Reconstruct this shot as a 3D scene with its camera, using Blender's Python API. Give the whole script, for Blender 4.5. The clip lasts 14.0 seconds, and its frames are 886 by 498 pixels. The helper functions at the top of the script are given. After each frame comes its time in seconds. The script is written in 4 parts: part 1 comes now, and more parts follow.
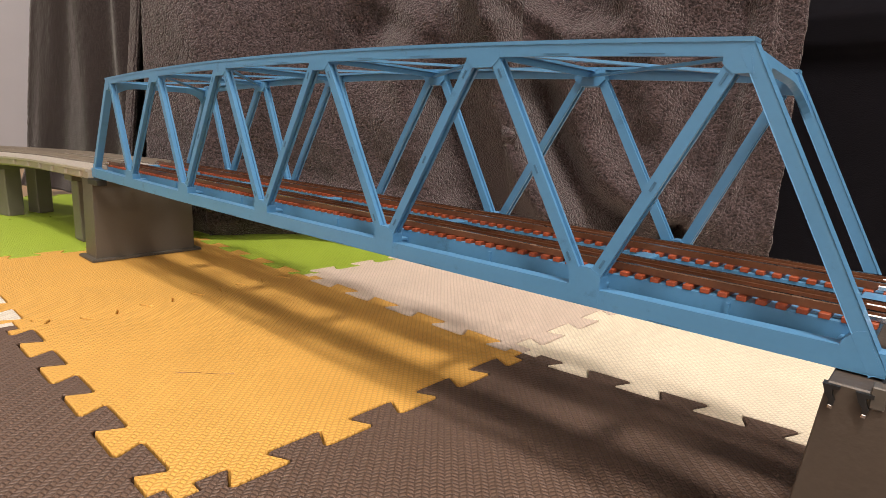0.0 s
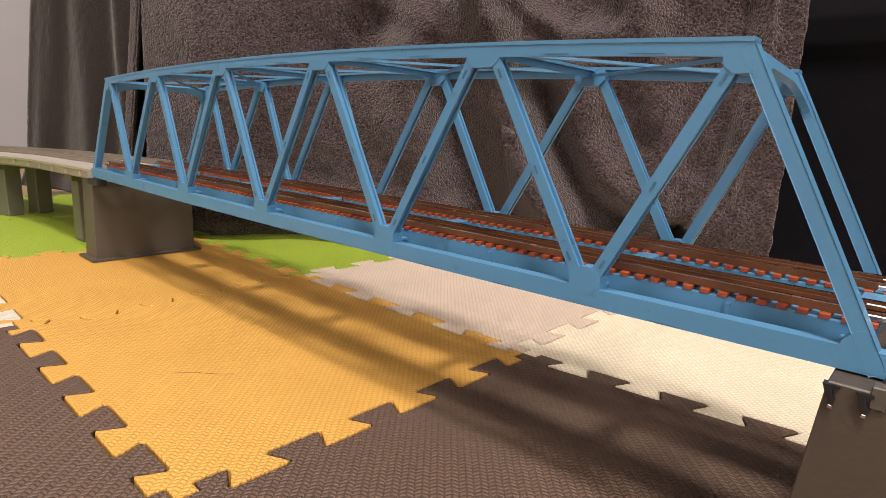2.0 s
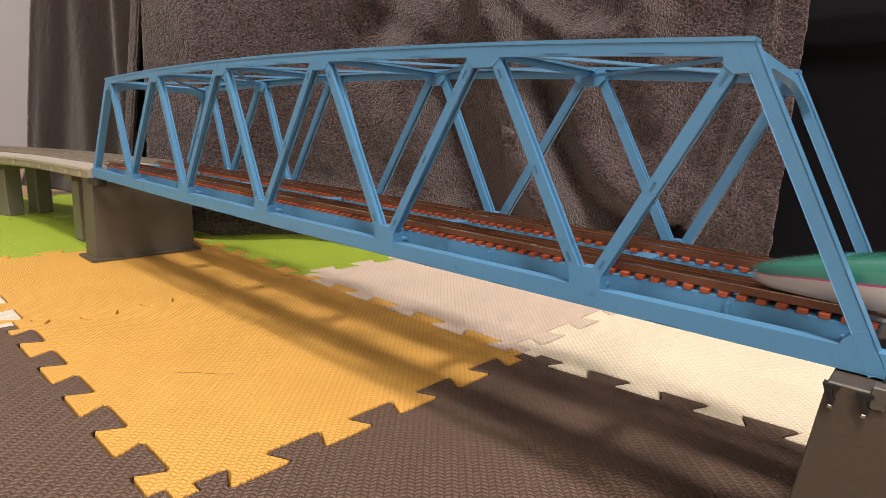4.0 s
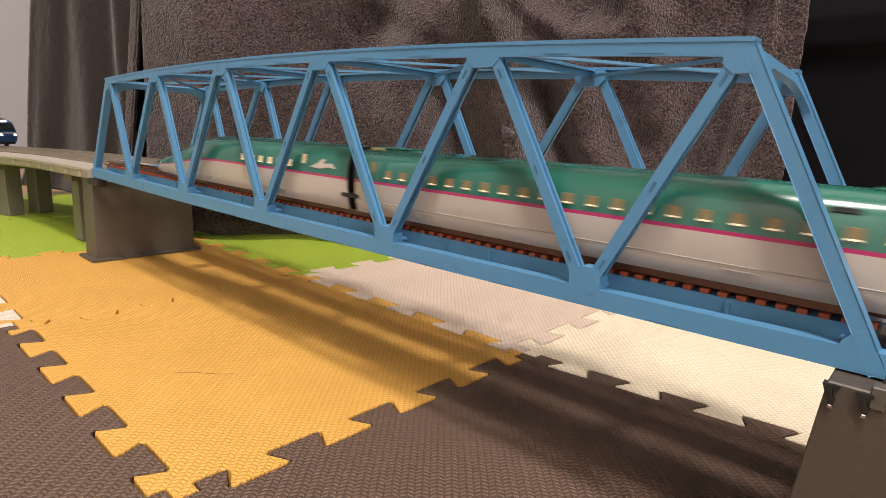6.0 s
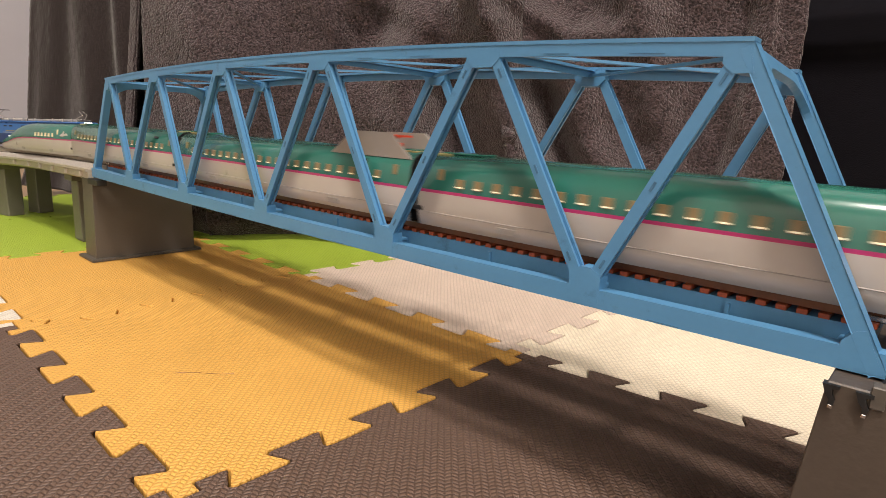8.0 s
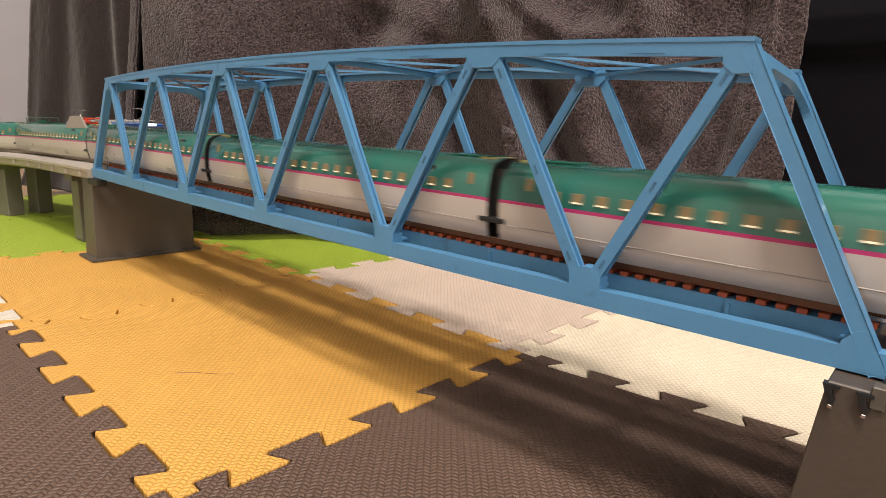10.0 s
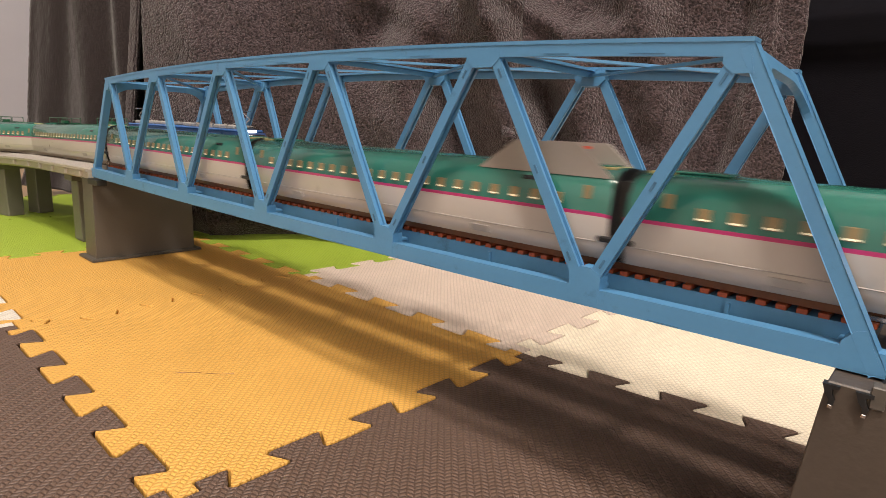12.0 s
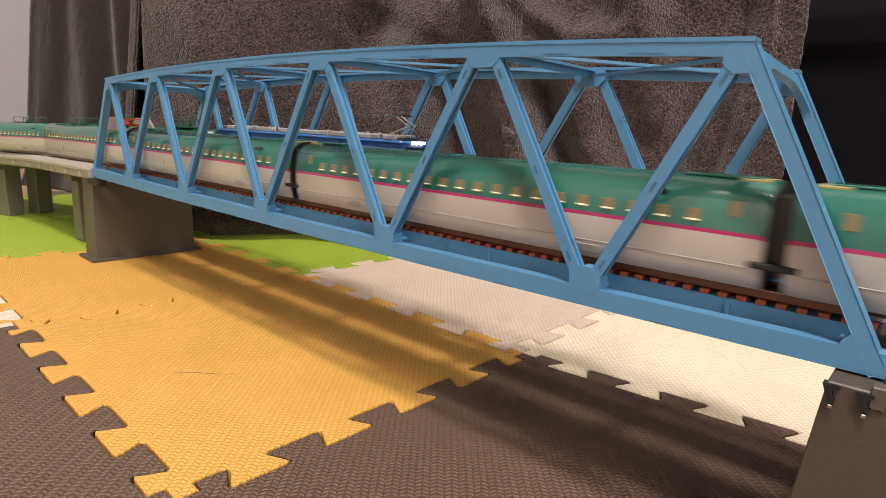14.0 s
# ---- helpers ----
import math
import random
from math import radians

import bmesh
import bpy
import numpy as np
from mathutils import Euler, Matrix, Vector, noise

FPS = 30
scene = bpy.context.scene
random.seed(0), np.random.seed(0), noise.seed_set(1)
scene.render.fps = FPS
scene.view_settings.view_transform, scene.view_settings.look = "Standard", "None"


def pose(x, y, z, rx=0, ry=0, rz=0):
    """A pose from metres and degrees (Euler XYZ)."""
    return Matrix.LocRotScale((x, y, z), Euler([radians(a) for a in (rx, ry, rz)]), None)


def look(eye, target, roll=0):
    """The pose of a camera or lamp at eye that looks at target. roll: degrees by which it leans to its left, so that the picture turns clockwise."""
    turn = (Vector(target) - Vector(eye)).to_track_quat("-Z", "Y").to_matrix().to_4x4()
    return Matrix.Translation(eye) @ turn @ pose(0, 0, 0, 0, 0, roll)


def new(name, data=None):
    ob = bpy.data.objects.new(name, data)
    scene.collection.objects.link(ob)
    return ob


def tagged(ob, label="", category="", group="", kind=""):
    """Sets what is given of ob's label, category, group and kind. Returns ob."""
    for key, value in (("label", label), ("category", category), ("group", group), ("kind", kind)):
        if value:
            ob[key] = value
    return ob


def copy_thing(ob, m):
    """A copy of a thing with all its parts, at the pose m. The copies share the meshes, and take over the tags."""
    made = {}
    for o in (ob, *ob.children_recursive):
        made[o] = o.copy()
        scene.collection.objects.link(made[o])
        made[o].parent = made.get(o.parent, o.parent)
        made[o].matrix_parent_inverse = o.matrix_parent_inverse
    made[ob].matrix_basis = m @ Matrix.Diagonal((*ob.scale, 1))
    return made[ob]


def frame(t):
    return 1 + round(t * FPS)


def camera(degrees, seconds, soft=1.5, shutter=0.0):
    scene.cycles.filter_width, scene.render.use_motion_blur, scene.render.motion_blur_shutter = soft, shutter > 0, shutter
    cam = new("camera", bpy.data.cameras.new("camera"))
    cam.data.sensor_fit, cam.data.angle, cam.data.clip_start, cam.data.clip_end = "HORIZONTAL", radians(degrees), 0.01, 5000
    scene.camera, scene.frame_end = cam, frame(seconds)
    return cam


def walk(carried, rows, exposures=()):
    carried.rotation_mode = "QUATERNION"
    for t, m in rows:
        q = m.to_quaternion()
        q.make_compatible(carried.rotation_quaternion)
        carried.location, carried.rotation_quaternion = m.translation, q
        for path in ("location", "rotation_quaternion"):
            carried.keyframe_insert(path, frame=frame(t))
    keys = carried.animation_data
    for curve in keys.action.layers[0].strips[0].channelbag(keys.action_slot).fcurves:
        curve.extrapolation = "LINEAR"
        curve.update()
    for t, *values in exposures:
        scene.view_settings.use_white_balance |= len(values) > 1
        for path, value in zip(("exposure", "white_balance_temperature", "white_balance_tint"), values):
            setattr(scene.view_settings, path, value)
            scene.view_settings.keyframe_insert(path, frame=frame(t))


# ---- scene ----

# ------------------------------------------------------------------ camera
cam = camera(75.27, 14.0, 0.75, 0.5)
VIEW = look((0.4173, -0.1242, 0.0964), (0.2225, 0.0956, 0.0352), 2.69)
walk(cam, [(0.0, VIEW), (14.0, VIEW)], [(0.0, 0.0), (14.0, 0.0)])

# ------------------------------------------------------------------ light
world = bpy.data.worlds.new("room_air")
scene.world = world
world.use_nodes = True
world.node_tree.nodes["Background"].inputs[0].default_value = (0.9, 0.92, 1.0, 1)
world.node_tree.nodes["Background"].inputs[1].default_value = 0.085

LAMP_Z = 2.25


def area_lamp(name, x, y, z, size, watts, colour):
    data = bpy.data.lights.new(name, "AREA")
    data.shape, data.size, data.energy, data.color = "DISK", size, watts, colour
    ob = new(name, data)
    ob.location = (x, y, z)
    return ob


area_lamp("ceiling_light_glow", 0.70, -0.56, LAMP_Z, 0.34, 52, (1.0, 0.885, 0.80))
# added unseen lamp on the right that fills the shadows
area_lamp("unseen_fill_glow", 1.75, -1.05, LAMP_Z, 0.60, 38, (1.0, 0.885, 0.80))

# ------------------------------------------------------------------ materials
def mat(name, colour, rough=0.5, metal=0.0, vary=0.12, scale=60.0, fine=900.0, bump=0.0, bump_scale=800.0, glow=0.0, glow_colour=None, spec=0.5, coat=0.0, island=0.0):
    """A surface with broad stains, fine grain and a little relief."""
    m = bpy.data.materials.new(name)
    m.use_nodes = True
    nt, n = m.node_tree, m.node_tree.nodes
    b = n["Principled BSDF"]
    b.inputs["Metallic"].default_value = metal
    b.inputs["Specular IOR Level"].default_value = spec
    b.inputs["Coat Weight"].default_value = coat
    co = n.new("ShaderNodeTexCoord")
    big, small = n.new("ShaderNodeTexNoise"), n.new("ShaderNodeTexNoise")
    big.inputs["Scale"].default_value, small.inputs["Scale"].default_value = scale, fine
    big.inputs["Detail"].default_value = 5
    nt.links.new(co.outputs["Object"], big.inputs["Vector"])
    nt.links.new(co.outputs["Object"], small.inputs["Vector"])
    add = n.new("ShaderNodeMath")
    add.operation = "MULTIPLY_ADD"
    nt.links.new(small.outputs["Fac"], add.inputs[0])
    add.inputs[1].default_value = 0.5
    nt.links.new(big.outputs["Fac"], add.inputs[2])
    ramp = n.new("ShaderNodeMapRange")
    ramp.inputs["From Min"].default_value, ramp.inputs["From Max"].default_value = 0.45, 1.05
    ramp.inputs["To Min"].default_value, ramp.inputs["To Max"].default_value = 1 - vary, 1 + vary
    nt.links.new(add.outputs[0], ramp.inputs["Value"])
    mul = n.new("ShaderNodeVectorMath")
    mul.operation = "SCALE"
    mul.inputs[0].default_value = colour
    nt.links.new(ramp.outputs["Result"], mul.inputs["Scale"])
    nt.links.new(mul.outputs["Vector"], b.inputs["Base Color"])
    rr = n.new("ShaderNodeMapRange")
    rr.inputs["To Min"].default_value, rr.inputs["To Max"].default_value = max(0.03, rough - 0.08), min(1, rough + 0.08)
    nt.links.new(big.outputs["Fac"], rr.inputs["Value"])
    nt.links.new(rr.outputs["Result"], b.inputs["Roughness"])
    if bump:
        nz, bp = n.new("ShaderNodeTexNoise"), n.new("ShaderNodeBump")
        nz.inputs["Scale"].default_value = bump_scale
        nz.inputs["Detail"].default_value = 4
        bp.inputs["Strength"].default_value, bp.inputs["Distance"].default_value = bump, 0.001
        nt.links.new(co.outputs["Object"], nz.inputs["Vector"])
        nt.links.new(nz.outputs["Fac"], bp.inputs["Height"])
        nt.links.new(bp.outputs["Normal"], b.inputs["Normal"])
    if glow:
        b.inputs["Emission Color"].default_value = (*(glow_colour or colour), 1)
        b.inputs["Emission Strength"].default_value = glow
    return m


def foam_mat(name, colour, relief_tone=0.24, press=0.5):
    """EVA foam with a pressed zigzag relief."""
    m = mat(name, colour, 0.52, vary=0.07, scale=25, fine=500, spec=0.4)
    nt, n = m.node_tree, m.node_tree.nodes

    def calc(op, a, b=None, c=None):
        k = n.new("ShaderNodeMath")
        k.operation = op
        for i, v in enumerate((a, b, c)):
            if v is None:
                continue
            if isinstance(v, (int, float)):
                k.inputs[i].default_value = v
            else:
                nt.links.new(v, k.inputs[i])
        return k.outputs[0]

    co, mp, xyz = n.new("ShaderNodeTexCoord"), n.new("ShaderNodeMapping"), n.new("ShaderNodeSeparateXYZ")
    mp.inputs["Rotation"].default_value = (0, 0, radians(-42))
    nt.links.new(co.outputs["Object"], mp.inputs["Vector"])
    nt.links.new(mp.outputs["Vector"], xyz.inputs[0])
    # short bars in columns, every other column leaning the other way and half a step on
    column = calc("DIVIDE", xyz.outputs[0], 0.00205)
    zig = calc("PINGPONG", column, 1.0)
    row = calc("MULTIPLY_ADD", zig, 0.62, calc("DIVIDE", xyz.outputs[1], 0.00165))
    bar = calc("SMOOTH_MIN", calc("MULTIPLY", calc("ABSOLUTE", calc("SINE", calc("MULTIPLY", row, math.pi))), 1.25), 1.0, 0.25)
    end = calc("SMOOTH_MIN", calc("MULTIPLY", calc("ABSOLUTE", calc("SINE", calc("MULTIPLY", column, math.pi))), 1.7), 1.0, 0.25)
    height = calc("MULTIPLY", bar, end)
    # paler bar tops, darker grooves: the relief's highlights and shade put into the colour
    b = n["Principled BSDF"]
    relief_lit, shade = n.new("ShaderNodeVectorMath"), calc("MULTIPLY_ADD", height, relief_tone, 0.98 - 0.62 * relief_tone)
    relief_lit.operation = "SCALE"
    nt.links.new(b.inputs["Base Color"].links[0].from_socket, relief_lit.inputs[0])
    nt.links.new(shade, relief_lit.inputs["Scale"])
    nt.links.new(relief_lit.outputs["Vector"], b.inputs["Base Color"])
    bp = n.new("ShaderNodeBump")
    bp.inputs["Strength"].default_value, bp.inputs["Distance"].default_value = press, 0.0006
    nt.links.new(height, bp.inputs["Height"])
    nt.links.new(bp.outputs["Normal"], n["Principled BSDF"].inputs["Normal"])
    return m


def fleece(name, colour, pile=1.0):
    """Short curly pile: light tips, dark gaps, and a broad change of nap."""
    m = mat(name, colour, 0.95, vary=0.07, scale=10, fine=60, spec=0.1)
    nt, n = m.node_tree, m.node_tree.nodes
    b = n["Principled BSDF"]
    b.inputs["Sheen Weight"].default_value, b.inputs["Sheen Roughness"].default_value = 0.25, 0.5
    co = n.new("ShaderNodeTexCoord")
    nap = n.new("ShaderNodeTexNoise")
    nap.inputs["Scale"].default_value, nap.inputs["Detail"].default_value, nap.inputs["Distortion"].default_value = 640, 1.0, 0.5
    nt.links.new(co.outputs["Object"], nap.inputs["Vector"])
    ramp = n.new("ShaderNodeMapRange")
    ramp.inputs["From Min"].default_value, ramp.inputs["From Max"].default_value = 0.32, 0.68
    ramp.inputs["To Min"].default_value, ramp.inputs["To Max"].default_value = 1 - 0.64 * pile, 1 + 0.68 * pile
    nt.links.new(nap.outputs["Fac"], ramp.inputs["Value"])
    mul = n.new("ShaderNodeVectorMath")
    mul.operation = "SCALE"
    nt.links.new(b.inputs["Base Color"].links[0].from_socket, mul.inputs[0])
    nt.links.new(ramp.outputs["Result"], mul.inputs["Scale"])
    nt.links.new(mul.outputs["Vector"], b.inputs["Base Color"])
    bp = n.new("ShaderNodeBump")
    bp.inputs["Strength"].default_value, bp.inputs["Distance"].default_value = min(1.0, pile), 0.0026
    nt.links.new(nap.outputs["Fac"], bp.inputs["Height"])
    nt.links.new(bp.outputs["Normal"], b.inputs["Normal"])
    return m


BLUE = mat("light_blue_plastic", (0.086, 0.255, 0.465), 0.36, vary=0.06, scale=30, fine=700, bump=0.03, bump_scale=900)
def scuffed(m):
    """Adds sparse dark smudges to a plastic, in the size of a fingertip's touch."""
    nt, n = m.node_tree, m.node_tree.nodes
    b = n["Principled BSDF"]
    co, nz, rg, mx = n.new("ShaderNodeTexCoord"), n.new("ShaderNodeTexNoise"), n.new("ShaderNodeMapRange"), n.new("ShaderNodeVectorMath")
    nz.inputs["Scale"].default_value, nz.inputs["Detail"].default_value, nz.inputs["Roughness"].default_value = 95, 6.0, 0.7
    rg.inputs["From Min"].default_value, rg.inputs["From Max"].default_value = 0.60, 0.72
    rg.inputs["To Min"].default_value, rg.inputs["To Max"].default_value = 1.0, 0.62
    mx.operation = "SCALE"
    nt.links.new(co.outputs["Object"], nz.inputs["Vector"])
    nt.links.new(nz.outputs["Fac"], rg.inputs["Value"])
    nt.links.new(b.inputs["Base Color"].links[0].from_socket, mx.inputs[0])
    nt.links.new(rg.outputs["Result"], mx.inputs["Scale"])
    nt.links.new(mx.outputs["Vector"], b.inputs["Base Color"])


scuffed(BLUE)
# darker blue that stands in for the shade in the moulded slots
BLUE_SLOT_SHADE = mat("slot_shade_blue_plastic", (0.050, 0.150, 0.270), 0.5, vary=0.3, scale=300)
RAIL_BROWN = mat("brown_rail", (0.150, 0.062, 0.030), 0.36, metal=0.3, vary=0.25)
RAIL_TOP = mat("nickel_rail_head", (0.50, 0.40, 0.34), 0.25, metal=1.0, vary=0.2)
SLEEPER = mat("rust_orange_sleeper", (0.27, 0.056, 0.020), 0.45, vary=0.25, scale=200)
VIADUCT_RAIL = mat("dull_rail", (0.42, 0.37, 0.31), 0.35, metal=0.6)
GREY_PIER = mat("grey_plastic_pier", (0.088, 0.079, 0.067), 0.45, vary=0.1, scale=40, bump=0.1)
# pier grey made paler for the legs, their light put into the colour
LEG_LIT_GREY = mat("lit_grey_green_leg_plastic", (0.150, 0.142, 0.116), 0.5, vary=0.1, scale=40, bump=0.1)
# the same pier grey, darkened for the shade under the bridge end
PIER_SHADED = mat("shaded_grey_pier", (0.072, 0.057, 0.045), 0.42, vary=0.12, scale=40, bump=0.1)
CONCRETE = mat("beige_viaduct_plastic", (0.36, 0.33, 0.27), 0.6, vary=0.1, scale=80, bump=0.15)
BALLAST = mat("grey_ballast", (0.36, 0.335, 0.30), 0.85, vary=0.14, scale=500, fine=2500, bump=0.4, bump_scale=1500)
GREY_SLEEPER = mat("grey_brown_sleeper", (0.17, 0.15, 0.122), 0.7, vary=0.2, scale=300)
FLEECE = fleece("brown_grey_fleece", (0.061, 0.0445, 0.0480), 1.0)
# darker base and flatter pile for the blanket beyond the viaduct
FLEECE_DARK = fleece("dark_grey_brown_fleece", (0.031, 0.0232, 0.0235), 0.45)
BLACK_CLOTH = mat("black_cloth", (0.0052, 0.0048, 0.0070), 0.9, vary=0.2, scale=60, fine=1500, bump=0.4, bump_scale=1500, spec=0.08)
# bright paint on unseen walls and ceiling, which also bounces fill light
ROOM_WHITE = mat("white_room_paint", (0.82, 0.80, 0.77), 0.8, vary=0.03, scale=12, fine=300)
# white wallpaper with the dim light on it put into the colour
WALL_DIMMED = mat("dimmed_white_wallpaper", (0.43, 0.435, 0.475), 0.8, vary=0.03, scale=12, fine=300, bump=0.1)
FLOOR_WOOD = mat("light_wood_floor", (0.34, 0.22, 0.12), 0.45, vary=0.15, scale=8)
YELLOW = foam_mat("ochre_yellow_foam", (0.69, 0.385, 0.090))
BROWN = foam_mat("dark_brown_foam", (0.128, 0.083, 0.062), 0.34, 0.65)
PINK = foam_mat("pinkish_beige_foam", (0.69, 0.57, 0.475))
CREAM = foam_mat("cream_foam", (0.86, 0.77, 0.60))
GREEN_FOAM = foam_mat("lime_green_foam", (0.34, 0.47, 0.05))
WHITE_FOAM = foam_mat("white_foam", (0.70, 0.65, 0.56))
E_GREEN = mat("glossy_green_paint", (0.027, 0.150, 0.116), 0.19, vary=0.03, scale=40, spec=0.5, coat=0.4)
E_WHITE = mat("glossy_white_paint", (0.49, 0.455, 0.42), 0.30, vary=0.03, scale=40, coat=0.3)
E_PINK = mat("pink_stripe_paint", (0.44, 0.030, 0.150), 0.3, vary=0.02)
E_GREY = mat("grey_shroud_plastic", (0.30, 0.27, 0.24), 0.5, vary=0.06)
E_RED = mat("red_insulator", (0.65, 0.06, 0.02), 0.4)
DARK = mat("black_plastic", (0.012, 0.012, 0.012), 0.5)
WINDOW_LIT = mat("lit_train_window", (0.17, 0.12, 0.055), 0.3, glow=0.05, glow_colour=(1.0, 0.70, 0.30))
WINDOW_BRIGHT = mat("bright_train_window", (0.42, 0.33, 0.19), 0.3, glow=0.30, glow_colour=(1.0, 0.80, 0.48))
YELLOW_MARK = mat("yellow_roof_mark", (0.34, 0.29, 0.12), 0.4)
VENT_GREY = mat("grey_vent_paint", (0.33, 0.31, 0.29), 0.45)
# glint low in each window, drawn as a glowing strip that is no lamp
WINDOW_SPARK = mat("glowing_window_glint", (0.8, 0.7, 0.5), 0.3, glow=0.55, glow_colour=(1.0, 0.85, 0.55))
WINDOW_DARK = mat("tinted_window", (0.012, 0.016, 0.018), 0.12)
L_BLUE = mat("deep_blue_paint", (0.014, 0.045, 0.16), 0.3, vary=0.05, coat=0.3)
L_LIGHT = mat("bright_blue_paint", (0.045, 0.15, 0.42), 0.35, vary=0.05)
L_GREY = mat("grey_roof_gear", (0.34, 0.33, 0.32), 0.5, vary=0.15, scale=200)
LAMP_GLOW = mat("headlamp_glow", (1, 0.95, 0.85), 0.3, glow=5.0, glow_colour=(1.0, 0.92, 0.78))
TANK_GREEN = mat("dark_green_tank", (0.012, 0.10, 0.05), 0.35, vary=0.08)
STEEL = mat("dark_steel", (0.07, 0.065, 0.06), 0.45, metal=0.6)
METAL = mat("bright_metal", (0.7, 0.68, 0.66), 0.25, metal=1.0)


# ------------------------------------------------------------------ mesh helpers
def mesh_of(name, bm, material, smooth=False):
    bmesh.ops.recalc_face_normals(bm, faces=bm.faces)
    me = bpy.data.meshes.new(name)
    bm.to_mesh(me)
    bm.free()
    me.materials.append(material)
    if smooth:
        for p in me.polygons:
            p.use_smooth = True
    return me


def part(name, bm, material, parent=None, label="", smooth=False):
    ob = new(name, mesh_of(name, bm, material, smooth) if isinstance(bm, bmesh.types.BMesh) else bm)
    ob.parent = parent
    if label:
        tagged(ob, label)
    return ob


def thing(name, label, category, group="", kind=""):
    return tagged(new(name), label, category, group, kind)


def box(bm, x0, x1, y0, y1, z0, z1, bevel=0.0):
    r = bmesh.ops.create_cube(bm, size=1)
    vs = r["verts"]
    bmesh.ops.scale(bm, vec=(x1 - x0, y1 - y0, z1 - z0), verts=vs)
    bmesh.ops.translate(bm, vec=((x0 + x1) / 2, (y0 + y1) / 2, (z0 + z1) / 2), verts=vs)
    if bevel:
        es = list({e for v in vs for e in v.link_edges})
        bmesh.ops.bevel(bm, geom=es, offset=bevel, segments=1, affect="EDGES")
    return bm


def a_box(*a, bevel=0.0):
    return box(bmesh.new(), *a, bevel=bevel)


def beam(bm, a, b, wide, deep, side=(0, 1, 0), bevel=0.0):
    """A straight bar from a to b: deep along side, wide across it."""
    a, b, side = Vector(a), Vector(b), Vector(side)
    d = b - a
    ax = d.normalized()
    sy = (side - ax * side.dot(ax)).normalized()
    sz = ax.cross(sy)
    r = bmesh.ops.create_cube(bm, size=1)
    vs = r["verts"]
    m = Matrix((ax, sy, sz)).transposed().to_4x4()
    m.translation = (a + b) / 2
    for v in vs:
        v.co = m @ Vector((v.co.x * d.length, v.co.y * deep, v.co.z * wide))
    if bevel:
        bmesh.ops.bevel(bm, geom=list({e for v in vs for e in v.link_edges}), offset=bevel, segments=1, affect="EDGES")
    return bm


def h_bar(bm, a, b, wide, deep, wall=0.0008, groove=0.0008):
    """A straight bar from a to b, deep along y, with a groove down both narrow sides."""
    a, b = Vector(a), Vector(b)
    ax = (b - a).normalized()
    n = ax.cross(Vector((0, 1, 0))).normalized()
    w, d = wide / 2, deep / 2
    half = [(w, -d), (w, -d + wall), (w - groove, -d + wall), (w - groove, d - wall), (w, d - wall), (w, d)]
    outline = half + [(-x, y) for x, y in half[::-1]]
    rings = [[bm.verts.new(p + n * x + Vector((0, y, 0))) for x, y in outline] for p in (a, b)]
    k = len(outline)
    for i in range(k):
        bm.faces.new((rings[0][i], rings[0][(i + 1) % k], rings[1][(i + 1) % k], rings[1][i]))
    bm.faces.new(rings[0][::-1])
    bm.faces.new(rings[1])
    return bm


def prism(bm, outline, axis, lo, hi, bevel=0.0):
    """A plate with the given outline (two coordinates) between lo and hi along axis 'y' or 'z'."""
    put = (lambda p, h: (p[0], h, p[1])) if axis == "y" else (lambda p, h: (p[0], p[1], h))
    low = [bm.verts.new(put(p, lo)) for p in outline]
    high = [bm.verts.new(put(p, hi)) for p in outline]
    n = len(outline)
    bm.faces.new(low[::-1])
    cap = bm.faces.new(high)
    for i in range(n):
        bm.faces.new((low[i], low[(i + 1) % n], high[(i + 1) % n], high[i]))
    if bevel:
        bmesh.ops.bevel(bm, geom=list(cap.edges), offset=bevel, segments=2, affect="EDGES")
    return bm


def cyl(bm, a, b, r, n=12, r2=None):
    a, b = Vector(a), Vector(b)
    d = b - a
    m = Matrix.Translation((a + b) / 2) @ d.to_track_quat("Z", "Y").to_matrix().to_4x4()
    bmesh.ops.create_cone(bm, cap_ends=True, segments=n, radius1=r, radius2=r if r2 is None else r2, depth=d.length, matrix=m)
    return bm


def wire(bm, pts, r, n=6):
    for a, b in zip(pts, pts[1:]):
        cyl(bm, a, b, r, n)
    return bm


# ------------------------------------------------------------------ room
ROOM = (-1.35, 2.7, -1.9, 0.62, -0.012, 2.4)


def room():
    x0, x1, y0, y1, z0, z1 = ROOM
    t = 0.08
    for name, dims, m in (("floor", (x0 - t, x1 + t, y0 - t, y1 + t, z0 - t, z0), FLOOR_WOOD), ("ceiling", (x0 - t, x1 + t, y0 - t, y1 + t, z1, z1 + t), ROOM_WHITE),
                          ("wall_west", (x0 - t, x0, y0, y1, z0, z1), WALL_DIMMED), ("wall_east", (x1, x1 + t, y0, y1, z0, z1), ROOM_WHITE),
                          ("wall_south", (x0 - t, x1 + t, y0 - t, y0, z0, z1), ROOM_WHITE), ("wall_north", (x0 - t, x1 + t, y1, y1 + t, z0, z1), WALL_DIMMED)):
        label = {"floor": "light wooden floor under the foam mats", "ceiling": "plain white ceiling of the room"}.get(name, "plain off-white papered room wall")
        tagged(part(name, a_box(*dims), m), label, name.split("_")[0], "", "structure")


room()

# ------------------------------------------------------------------ foam mats
MAT_ANGLE = 1.5522
MAT_O = Vector((0.2843, 0.0832))
MU, MV = Vector((math.cos(MAT_ANGLE), math.sin(MAT_ANGLE))), Vector((-math.sin(MAT_ANGLE), math.cos(MAT_ANGLE)))
